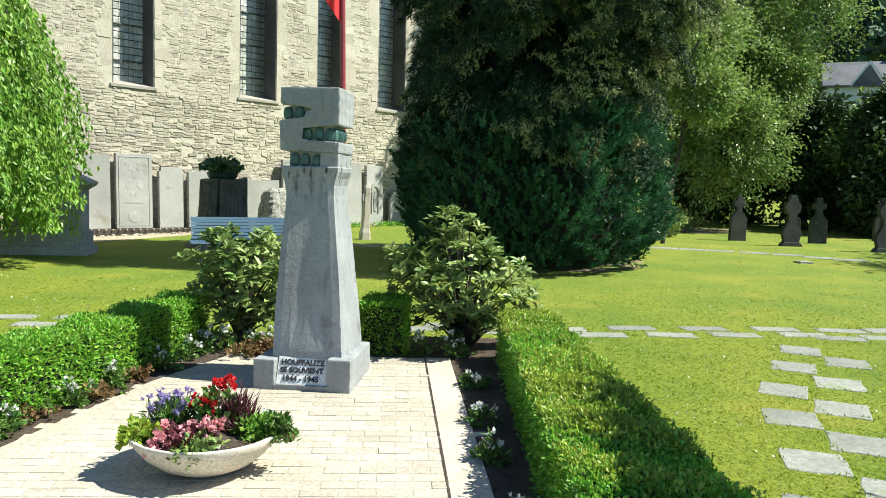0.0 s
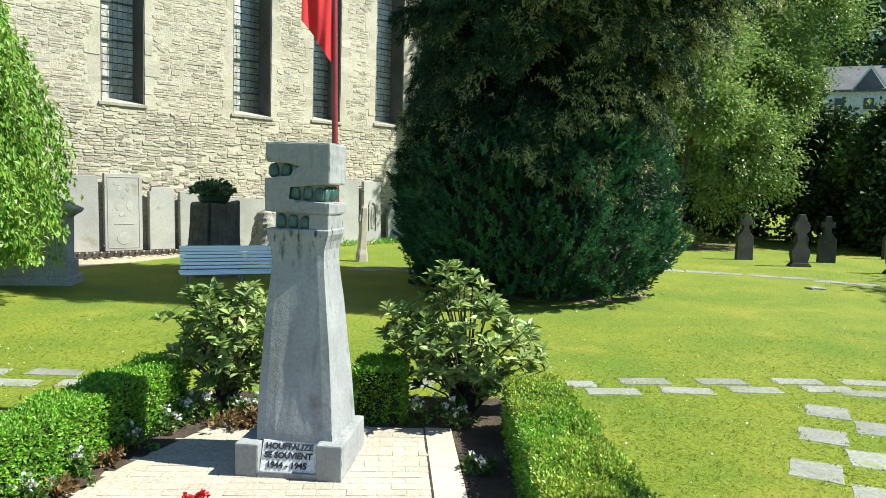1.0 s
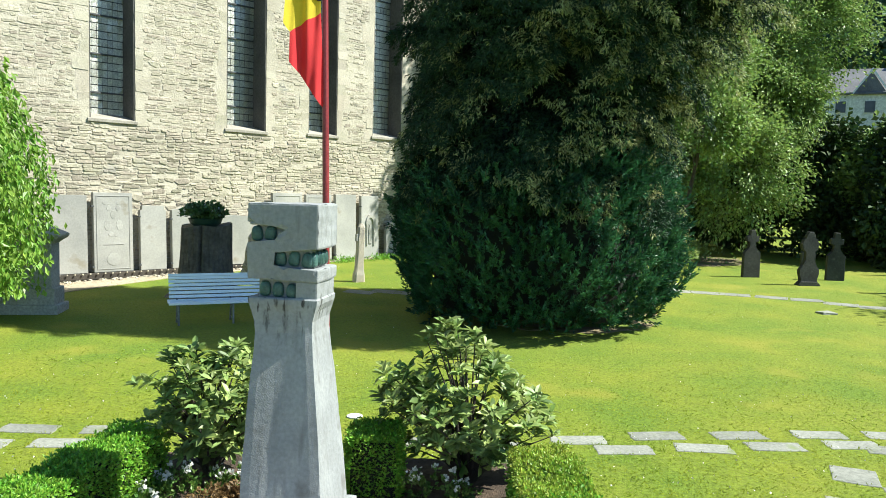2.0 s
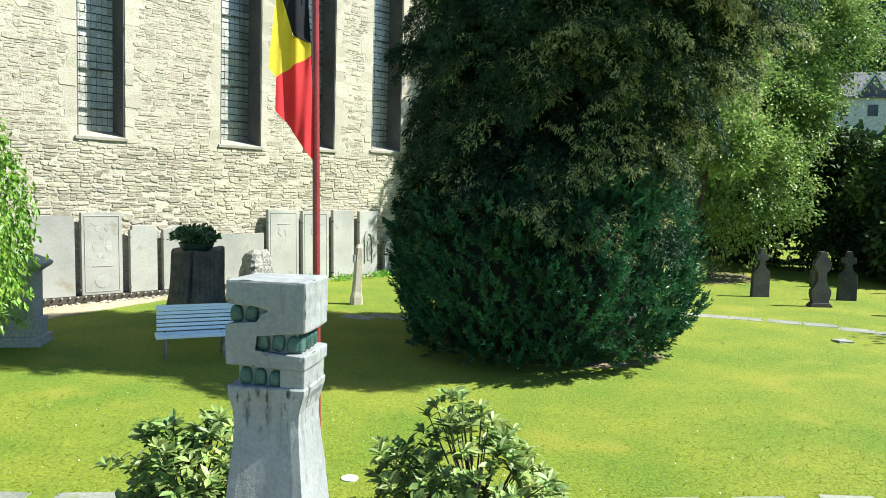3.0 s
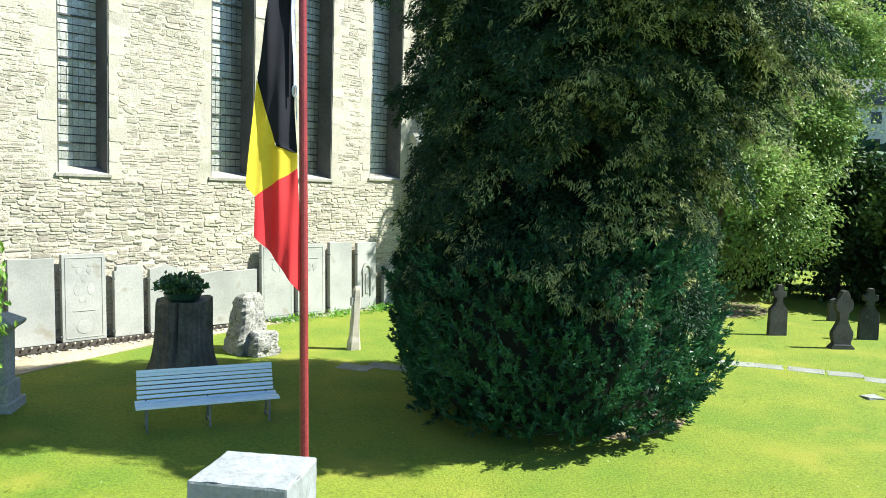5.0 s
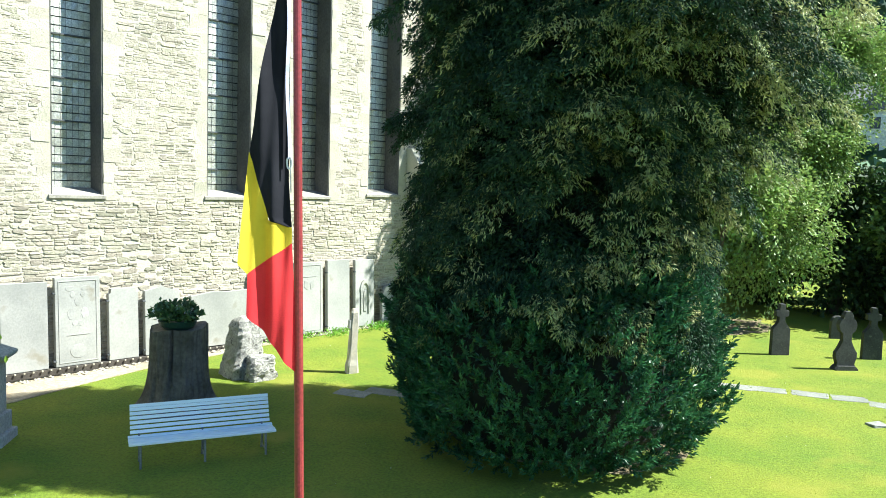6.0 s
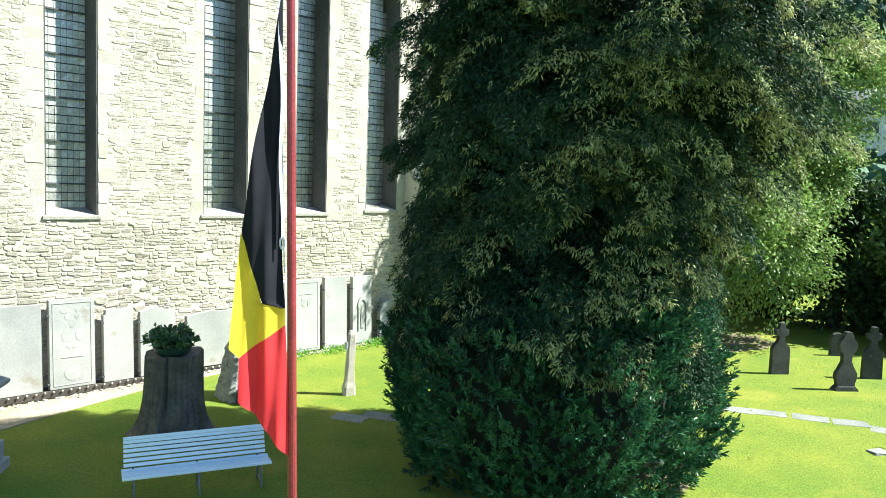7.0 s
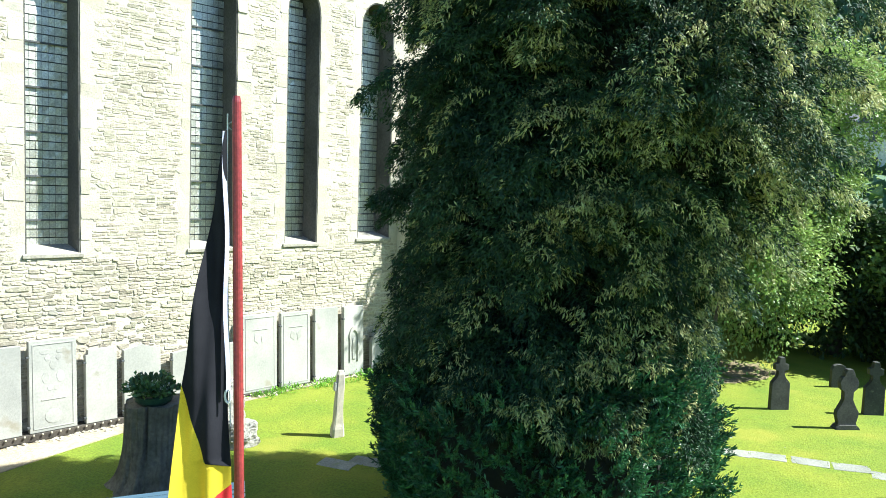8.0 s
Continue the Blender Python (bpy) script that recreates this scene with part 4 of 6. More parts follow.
def build_stump():
    st = thing("tree_stump", "tall weathered grey tree stump with a split front", "tree stump", m=pose(-4.61, 16.12, level(16.1)) @ Matrix.Diagonal((1, 1, 1.045, 1)))
    n, rings = 150, []
    tt = np.linspace(0, 2 * math.pi, n, endpoint=False)
    for z in np.linspace(-0.05, 1.36, 30):
        up = max(z, 0)
        q = math.exp(-up / 0.30)
        flare = 0.450 + 0.17 * math.exp(-up / 0.16) + 0.10 * math.exp(-up / 0.55)
        grain = np.c_[np.cos(tt), np.sin(tt), np.full(n, z * 0.16)]
        r = flare * (1 + 0.10 * np.sin(6 * tt + 1.0 + 0.4 * np.sin(2 * tt)) * q + 0.030 * lumpy(grain, 0.16, 61) + 0.040 * lumpy(grain, 0.055, 62))
        gap = (tt - 4.72 - 0.05 * z + math.pi) % (2 * math.pi) - math.pi
        r = r * (1 - 0.26 * np.exp(-(gap / 0.045) ** 2) * min(1, max(0.15, (z - 0.35) / 0.4)))
        r = r - 0.022 * (gap > 0) * (gap < 1.2) * (z > 0.5)
        rings.append([(a * math.cos(t), a * math.sin(t), z + (0.025 * math.sin(3 * t) + 0.03 * math.sin(t + 1) if z > 1.2 else 0)) for a, t in zip(r, tt)])
    body = loft_bm(rings, cap=False)
    part("trunk", body, M["stump"], st, "grey furrowed dead wood")
    top = [(x * 0.99, y * 0.99, z - 0.015) for x, y, z in rings[-1]]
    bm = bmesh.new()
    ring = [bm.verts.new(p) for p in top]
    c = bm.verts.new((0, 0, 1.33))
    for i in range(n):
        bm.faces.new((ring[i], ring[(i + 1) % n], c))
    part("sawn_top", bm, M["stump_top"], st, "pale sawn top")
    pot = thing("flower_bowl", "dark bowl of low green plants with white flowers on the stump", "planter", m=pose(-4.60, 16.06, level(16.1) + 1.40))
    rings = [[(r * math.cos(t), r * math.sin(t), z) for t in np.linspace(0, 2 * math.pi, 28, endpoint=False)] for r, z in ((0.22, 0.0), (0.29, 0.06), (0.325, 0.15), (0.31, 0.16), (0.28, 0.1))]
    part("bowl", loft_bm(rings), M["dark_pot"], pot, "dark green glazed bowl")
    c = RNG.normal(0, 1, (95, 3))
    c = unit(c) * np.array([0.38, 0.34, 0.17]) * RNG.uniform(0.5, 1.05, (95, 1)) + [0, 0, 0.25]
    c[:, 2] = np.maximum(c[:, 2], 0.13 + 0.12 * (RNG.uniform(0, 1, 95) < 0.6))
    v, f = clumps(c, unit(c - [0, 0, 0.05]), 12, 0.04, 0.095, 0.036, -0.1, 0.8)
    part("foliage", mesh_np("foliage", v, f), M["pot_leaf"], pot, "small dark green leaves")
    k = RNG.choice(95, 16)
    v, f = clumps(c[k] * 1.05 + [0, 0, 0.03], unit(c[k]), 9, 0.018, 0.045, 0.02, 0, 1.0)
    part("blossom", mesh_np("blossom", v, f), M["white_flower"], pot, "small white flowers")


build_stump()

# ---- rock, old cross shaft, tomb, gravestones ----


def jagged(bm, amount, seed, size=0.13):
    """Breaks a smooth body into ragged, pitted stone."""
    co = np.array([v.co[:] for v in bm.verts])
    d = np.abs(lumpy(co, size, seed)) * 0.6 + np.abs(lumpy(co, size * 0.4, seed + 1)) * 0.4 - 0.4
    for v, k, e in zip(bm.verts, d, RNG.normal(0, 0.25, (len(co), 3))):
        v.co += v.normal * float(k) * amount + Vector(e) * amount * 0.5
        v.co.z = max(v.co.z, -0.03)


def build_rock():
    """A heap of pitted tufa: a leaning upper block on a wide lower one, with a squared block beside it."""
    rock = thing("rock", "rugged pale tufa rock, pitted and pointed, on the grass", "rock", m=pose(-4.06, 18.35, level(18.3), 0, 0, 42))
    for name, lab, spots, amount, seed in (
            ("boulder", "", ((0, 0.37, 0.40), (0.25, 0.34, 0.37), (0.5, 0.30, 0.33), (0.8, 0.27, 0.29), (1.0, 0.25, 0.26), (1.12, 0.22, 0.22), (1.17, 0.15, 0.14)), 0.045, 5),
            ("boulder", "squared pale block at the foot", ((0, 0.27, 0.20), (0.2, 0.27, 0.20), (0.40, 0.25, 0.19), (0.46, 0.22, 0.16)), 0.05, 9)):
        upper = seed == 5
        rings = []
        n = 28
        for z in np.linspace(spots[0][0] - 0.03, spots[-1][0], 20):
            w, d = np.interp(z, [p[0] for p in spots], [p[1] for p in spots]), np.interp(z, [p[0] for p in spots], [p[2] for p in spots])
            ring_pts = []
            for t in np.linspace(0, 2 * math.pi, n, endpoint=False):
                k = 0.15 + 0.85 / max(abs(math.cos(t)), abs(math.sin(t)))
                ring_pts.append((w * math.cos(t) * k + (0.06 * z if upper else 0), d * math.sin(t) * k, z))
            rings.append(ring_pts)
        bm = loft_bm(rings)
        bm.normal_update()
        bmesh.ops.recalc_face_normals(bm, faces=bm.faces)
        jagged(bm, amount, seed)
        part(name, bm, M["tufa"], rock, lab, pose(0, 0, 0) if upper else pose(0.12, -0.50, 0, 0, 0, -4))


build_rock()


def build_cross_shaft():
    post = thing("stone_post", "old leaning pale stone cross shaft on the grass", "stone post", m=pose(-1.88, 18.72, level(18.7) - 0.02, 0, 2.0, 25))
    rings = []
    for z, w in ((0, 0.13), (0.18, 0.125), (0.30, 0.10), (0.6, 0.088), (1.0, 0.08), (1.28, 0.078), (1.36, 0.05)):
        rings.append([(w * a + RNG.normal(0, 0.006), w * 0.8 * b + RNG.normal(0, 0.006), z) for a, b in ((-1, -0.7), (-0.7, -1), (0.7, -1), (1, -0.7), (1, 0.7), (0.7, 1), (-0.7, 1), (-1, 0.7))])
    part("shaft", loft_bm(rings), M["ashlar"], post)
    part("stub", box_bm(-0.125, -0.075, -0.05, 0.05, 0.95, 1.12, 0.012), M["tomb"], post, "broken stub of a cross arm")


build_cross_shaft()


def build_tomb():
    tomb = thing("tomb", "grey stone tomb pedestal with a moulded cornice", "tomb", m=pose(-7.30, 14.18, level(14.2), 0, 0, 8) @ Matrix.Diagonal((1, 0.6, 1.08, 1)))
    part("plinth", box_bm(-0.80, 0.80, -0.5, 0.5, -0.02, 0.14, 0.02), M["tomb"], tomb)
    part("step", box_bm(-0.74, 0.74, -0.42, 0.42, 0.14, 0.40, 0.02), M["tomb"], tomb)
    part("body", box_bm(-0.68, 0.68, -0.34, 0.34, 0.40, 1.10, 0.01), M["tomb"], tomb)
    rings = [[(x * w, y * (w - 0.34), z) for x, y in ((-1, -1), (1, -1), (1, 1), (-1, 1))] for w, z in ((0.68, 1.10), (0.71, 1.13), (0.74, 1.15), (0.80, 1.19), (0.82, 1.22), (0.82, 1.25), (0.78, 1.27), (0.60, 1.36), (0.45, 1.38))]
    part("cornice", loft_bm(rings), M["tomb"], tomb, "projecting moulded cap")


build_tomb()

GRAVES = ((8.27, 21.45, "shouldered", 6), (9.18, 20.15, "round", 4), (10.42, 21.25, "shouldered", -4), (11.05, 19.1, "round", 5), (10.82, 23.6, "small", 0), (12.95, 22.6, "shouldered", 3))


def build_gravestone(x, y, style, turn):
    words = {"shouldered": "dark weathered cross-topped gravestone with square shoulders", "round": "dark weathered wayside cross with bulging foot", "small": "small dark gravestone in the shade"}
    g = thing("gravestone", words[style], "gravestone", m=pose(x, y, level(y) - 0.02, 0, 0, turn), group="cross gravestones on the lawn")
    half = {
        "shouldered": [(0.235, 0), (0.225, 0.66), (0.20, 0.69), (0.105, 0.78), (0.065, 0.86), (0.062, 0.97), (0.165, 0.98), (0.165, 1.12), (0.066, 1.13), (0.06, 1.28)],
        "round": [(0.26, 0), (0.25, 0.06), (0.19, 0.16), (0.255, 0.32), (0.25, 0.42), (0.15, 0.55), (0.09, 0.68), (0.095, 0.86), (0.19, 0.92), (0.215, 1.06), (0.17, 1.17), (0.11, 1.19), (0.11, 1.27), (0.06, 1.36)],
        "small": [(0.2, 0), (0.2, 0.5), (0.14, 0.6), (0.06, 0.64)],
    }[style]
    part("stone", prism_bm([(a, b) for a, b in half] + [(-a, b) for a, b in half[::-1]], -0.065, 0.065, 0.012), M["darkstone"], g)
    if style == "round":
        part("foot", prism_bm([(-0.29, -0.03), (0.29, -0.03), (0.27, 0.05), (0.20, 0.12), (-0.20, 0.12), (-0.27, 0.05)], -0.12, 0.12, 0.01), M["darkstone"], g, "spreading stone foot in the grass")


for g in GRAVES:
    build_gravestone(*g)

ring = [[(r * math.cos(t), r * math.sin(t), z) for t in np.linspace(0, 2 * math.pi, 24, endpoint=False)] for r, z in ((0.085, -0.02), (0.085, 0.010), (0.07, 0.016))]
tagged(part("lawn_spotlight", loft_bm(ring), M["panel"], m=pose(-0.89, 9.09, level(9.09))), "small round pale spotlight cover set in the lawn", "spotlight")
tagged(part("marker_stone", box_bm(-0.16, 0.16, -0.12, 0.12, -0.05, 0.03, 0.012, rough=0.01), M["flag_stone"], m=pose(7.65, 16.14, level(16.1), 0, 0, 15)), "low pale marker stone in the lawn", "stone")

# ---- planter bowl with flowers ----


PX, PY = -1.315, 4.30


def build_planter():
    base = level(4.4)
    pl = thing("planter", "wide shallow pale concrete planter bowl on the paving", "planter", m=pose(PX, PY, base + 0.012) @ Matrix.Diagonal((1.02, 1.02, 1.08, 1)))
    prof = ((0.13, 0.0), (0.17, 0.005), (0.26, 0.045), (0.335, 0.10), (0.39, 0.165), (0.415, 0.205), (0.412, 0.215), (0.39, 0.212), (0.37, 0.185), (0.30, 0.16), (0.02, 0.17))
    part("bowl", loft_bm([[(r * math.cos(t), r * math.sin(t), z) for t in np.linspace(0, 2 * math.pi, 56, endpoint=False)] for r, z in prof], True), M["bowl"], pl, smooth=True)
    part("soil", loft_bm([[(r * math.cos(t), r * math.sin(t), z + 0.012 * math.sin(5 * t)) for t in np.linspace(0, 2 * math.pi, 28, endpoint=False)] for r, z in ((0.375, 0.16), (0.37, 0.19), (0.15, 0.215), (0.01, 0.225))]), M["soil"], pl)

    def plant(name, label, x, y, r, h, leaf, n, length, width, petals=None, blossoms=(), pn=9, psize=0.03, droop=0.0):
        t = thing(name, label, "flowering plant" if petals else "plant", m=pose(PX + x * 1.02, PY + y * 1.02, base + 0.205), group="planter bedding plants")
        c = unit(RNG.normal(0, 1, (n, 3))) * RNG.uniform(0.25, 1, (n, 1)) ** 0.5
        c = np.c_[c[:, :2] * r, np.abs(c[:, 2]) * h]
        v, f = clumps(c, unit(c + [0, 0, 0.04]), 9, 0.018, length, width, droop, 0.6)
        part("foliage", mesh_np("foliage", v, f), leaf, t)
        if petals is not None:
            stems = bmesh.new()
            for bx, by, bz in blossoms:
                tube_bm([(bx * 0.4, by * 0.4, 0.02), (bx * 0.8, by * 0.8, bz * 0.6), (bx, by, bz)], [0.003] * 3, 4, stems)
                cc = np.array([[bx, by, bz]]) + RNG.normal(0, psize * 0.45, (pn, 3))
                v, f = clumps(cc, unit(cc - [bx, by, bz - 0.01]), 6, psize * 0.18, psize * 0.75, psize * 0.34, 0, 0.9)
                part("blossom", mesh_np("blossom", v, f), petals, t)
            part("stem", stems, M["herb"], t)

    plant("geranium", "red geranium with round flower heads", 0.05, 0.06, 0.15, 0.22, M["herb"], 70, 0.05, 0.02, M["red_flower"],
          [(-0.12, -0.02, 0.18), (-0.05, -0.05, 0.17), (0.03, 0.10, 0.27), (-0.03, 0.12, 0.25)], 12, 0.038)
    plant("lavender", "violet lavender with thin flower spikes", -0.22, 0.05, 0.13, 0.18, M["herb"], 60, 0.07, 0.006, M["purple_flower"],
          [(RNG.uniform(-0.13, 0.12), RNG.uniform(-0.1, 0.12), RNG.uniform(0.13, 0.22)) for _ in range(34)], 4, 0.022)
    plant("begonia", "pink begonia spilling over the rim", -0.06, -0.20, 0.13, 0.09, M["plum_leaf"], 40, 0.045, 0.018, M["pink_flower"],
          [(-0.12, -0.06, 0.07), (-0.05, -0.1, 0.05), (-0.1, 0.02, 0.10), (0.03, -0.03, 0.11), (0.12, 0.0, 0.12), (-0.14, -0.12, 0.02), (0.17, 0.05, 0.11)], 8, 0.036)
    plant("grass_plant", "dark plum upright grass", 0.16, 0.03, 0.10, 0.20, M["plum_leaf"], 60, 0.10, 0.004, None, droop=-0.8)
    plant("trailing_plant", "fresh green trailing plant at the rim", 0.30, 0.0, 0.14, 0.12, M["weep_leaf"], 90, 0.04, 0.013, M["white_flower"],
          [(0.08, 0.05, 0.10), (0.11, -0.02, 0.06), (0.02, 0.08, 0.12)], 5, 0.03, droop=0.3)
    plant("variegated_plant", "yellow-green leafy plant at the rim", -0.33, -0.13, 0.09, 0.07, M["hedge_new"], 34, 0.055, 0.022, None)
    plant("ivy", "pale-edged small ivy over the rim", 0.03, -0.27, 0.13, 0.06, M["rhodo"], 55, 0.036, 0.014, None, droop=0.5)
    plant("trailing_plant", "trailing shoots with pink tips over the rim", 0.41, -0.05, 0.09, 0.14, M["herb"], 40, 0.04, 0.012, M["pink_flower"], [(0.06, 0.0, 0.06), (0.08, -0.03, 0.02)], 5, 0.03, droop=0.5)


build_planter()

# ---- hedges, shrubs and trees ----


def build_hedge(name, corners, top, label, mats, per_m2=3300, leaf=0.029):
    """A clipped hedge on a four-cornered plan (inner near, outer near, outer far, inner far): a near-black core for the
    shade inside and a coat of small leaves.
    """
    h = thing(name, label, "hedge")
    a, b, c, d = [np.array(p, float) for p in corners]

    def at(s, t):
        s, t = np.asarray(s)[..., None], np.asarray(t)[..., None]
        return (a * (1 - s) + b * s) * (1 - t) + (d * (1 - s) + c * s) * t

    rows = []
    for t in np.linspace(0.01, 0.99, 24):
        pts = []
        for s, z in ((0.10, -0.05), (0.08, top * 0.5), (0.12, top - 0.05), (0.5, top - 0.04), (0.88, top - 0.05), (0.92, top * 0.5), (0.90, -0.05)):
            p = at(np.array(s), np.array(t))
            pts.append((p[0], p[1], level(p[1]) + z + RNG.normal(0, 0.008)))
        rows.append(pts)
    part("core", loft_bm(rows), M["core"], h, "near-black solid core standing for the shade inside")
    length = np.linalg.norm((d + c - a - b) / 2)
    width = np.linalg.norm((b + c - a - d) / 2)
    faces = (("top", length * width), ("in", length * top), ("out", length * top), ("far", width * top), ("near", width * top))
    P, W = [], []
    for kind, area in faces:
        n = int(area * per_m2 * (1.7 if kind == "top" else 1.4))
        s, t, z = RNG.uniform(0, 1, n), RNG.uniform(0, 1, n), RNG.uniform(0.02, 1, n) * top
        if kind == "top":
            z = np.full(n, top) + RNG.normal(0, 0.012, n)
        elif kind in ("in", "out"):
            s = np.full(n, 0.02 if kind == "in" else 0.98)
        else:
            t = np.full(n, 0.995 if kind == "far" else 0.005)
        p = at(s, t)
        out = unit(p - at(np.full(n, 0.5), t))
        if kind == "far":
            out = np.tile(unit(d - a), (n, 1))
        if kind == "near":
            out = -np.tile(unit(d - a), (n, 1))
        z = z + 0.02 * np.sin(p[:, 1] * 9 + p[:, 0] * 5) * (z / top)
        way = np.c_[out * (0.15 if kind == "top" else 0.8), np.full(n, 0.9 if kind == "top" else 0.35)]
        g = np.array([level(y) for y in p[:, 1]])
        q = np.c_[p + out * RNG.normal(-0.02, 0.018, (n, 1)), z + g - (RNG.uniform(0, 0.02, n))]
        P.append(q)
        W.append(way)
    P, W = np.concatenate(P), np.concatenate(W)
    young = (P[:, 2] > top * 0.86) & (lumpy(P, 0.5, 9) + RNG.normal(0, 0.4, len(P)) > -0.25) if len(mats) > 1 else np.zeros(len(P), bool)
    for nm, mat, sel, lab in (("leaves", mats[0], ~young, ""), ("young_leaves", mats[-1], young, "yellow-green young shoots")):
        if sel.any():
            v, f = clumps(P[sel], W[sel], 2, 0.008, leaf, leaf * 0.3, 0, 0.55, W[sel] + [0, 0, 0.5], 0.55)
            part(nm, mesh_np(nm, v, f), mat, h, lab)


build_hedge("hedge", [(0.57, 2.0), (1.36, 2.0), (1.03, 7.15), (0.55, 7.0)], 0.46, "low clipped box hedge with yellow young growth", (M["hedge"], M["hedge_new"]))
build_hedge("hedge", [(-3.62, 2.6), (-3.25, 2.6), (-2.18, 7.2), (-2.62, 7.25)], 0.50, "low clipped fresh green box hedge", (M["hedge"],))
build_hedge("hedge", [(-0.74, 7.05), (-0.30, 7.05), (-0.30, 7.42), (-0.74, 7.42)], 0.50, "short low clipped hedge behind the monument", (M["hedge"],), 6000)


def build_rhododendron(x, y, rx, ry, height, n, label, low=0.16):
    """A loose rhododendron: stems and whorls of long leathery leaves."""
    b = thing("rhododendron", label, "shrub", m=pose(x, y, level(y)), group="rhododendrons behind the monument")
    c = unit(RNG.normal(0, 1, (n, 3))) * RNG.uniform(0.35, 1.0, (n, 1)) ** 0.45
    c = np.c_[c[:, 0] * rx, c[:, 1] * ry, c[:, 2] * (height - low) / 2 + (height + low) / 2]
    c *= (1 + 0.14 * lumpy(c, 0.22, x * 10))[:, None]
    c[:, 2] = np.maximum(c[:, 2], low)
    out = unit(c - [0, 0, height * 0.25])
    stems = bmesh.new()
    for p in c[:: max(1, n // 70)]:
        mid = Vector((p[0] * 0.35, p[1] * 0.35, p[2] * 0.55))
        tube_bm([(p[0] * 0.05, p[1] * 0.05, 0), mid, p], [0.014, 0.009, 0.004], 5, stems)
    tagged(part("stem_mass", stems, M["bark"], b, "thin brown stems"), kind="stuff")
    # a whorl of leaves at each shoot's end
    per = 10
    ax = np.repeat(unit(out * 0.55 + [0, 0, 0.8]), per, 0)
    side = unit(np.cross(ax, RNG.normal(0, 1, ax.shape)))
    way = side + ax * RNG.uniform(0.0, 0.9, (len(ax), 1)) + [0, 0, 0.15]
    base = np.repeat(c, per, 0) + ax * RNG.normal(0, 0.015, (len(ax), 1))
    v, f = ribbed_leaves(base, way, 0.108, 0.021, 0.18, 0.16, ax, 0.35)
    part("leaves", mesh_np("leaves", v, f), M["rhodo"], b, "long leathery pale green leaves")


build_rhododendron(0.25, 7.42, 0.76, 0.55, 1.16, 320, "loose rhododendron with pale leathery leaves, spreading over the hedge")
build_rhododendron(-1.92, 7.42, 0.52, 0.45, 1.10, 230, "smaller rhododendron with pale leathery leaves and dark interior")


def build_bedding(name, label, spots, leaf, petal, h=0.12):
    """Small bedding plants along the beds."""
    for x, y in spots:
        t = thing(name, label, "bedding plant", m=pose(x, y, level(y) + 0.02), group="bedding plants along the hedges")
        c = RNG.normal(0, 1, (26, 3)) * [0.055, 0.055, h * 0.35] + [0, 0, h * 0.5]
        c[:, 2] = np.maximum(c[:, 2], 0.015)
        v, f = clumps(c, unit(c), 8, 0.015, 0.045, 0.014, 0, 0.6)
        part("foliage", mesh_np("foliage", v, f), leaf, t)
        if petal is not None:
            k = c[np.argsort(-c[:, 2])[:5]] + [0, 0, 0.03]
            v, f = clumps(k, unit(k), 7, 0.012, 0.034, 0.014, 0, 1.0)
            part("blossom", mesh_np("blossom", v, f), petal, t)


lw = lambda y: -2.61 + (y - 4.49) * (0.35 / 1.49)
build_bedding("bedding_plant", "small white-flowered bedding plant in dark soil", [(lw(y) - 0.17 + RNG.normal(0, 0.04), y) for y in (3.9, 4.75, 5.3, 5.75, 6.3, 6.7)], M["herb"], M["white_flower"], 0.13)
build_bedding("bedding_plant", "bronze-leaved bedding plant in dark soil", [(lw(y) - 0.13 + RNG.normal(0, 0.04), y) for y in (4.3, 4.95, 5.5, 6.05)], M["orange_flower"], None, 0.075)
build_bedding("bedding_plant", "small green bedding plant in dark soil", [(lw(y) - 0.25 + RNG.normal(0, 0.04), y) for y in (4.1, 4.5, 5.1, 5.9, 6.5)], M["herb"], None, 0.10)
build_bedding("bedding_plant", "shaded white-flowered bedding plant beside the hedge", [(0.36 - (y - 4) * 0.05 + RNG.normal(0.03, 0.03), y) for y in (3.6, 4.5, 5.2, 6.1)], M["herb"], M["white_flower"], 0.08)
build_bedding("bedding_plant", "low white-flowered plant under the rhododendron", [(-2.0, 7.05), (-1.75, 7.12), (-1.55, 7.08), (-2.15, 6.95), (-0.15, 7.1), (0.15, 7.05)], M["herb"], M["white_flower"], 0.16)
build_bedding("bedding_plant", "reddish low bedding plant beside the base", [(-1.62, 6.92), (-1.75, 6.86), (-1.5, 6.9)], M["orange_flower"], None, 0.10)


def crown_shell(z, t, x0, y0, radius, wob, seed):
    r = radius(z, t)
    p = np.c_[r * np.cos(t), r * np.sin(t), z]
    k = 1 + wob * lumpy(p, 0.9, seed) + wob * 0.6 * lumpy(p, 0.35, seed + 1)
    return np.c_[p[:, 0] * k, p[:, 1] * k, z]


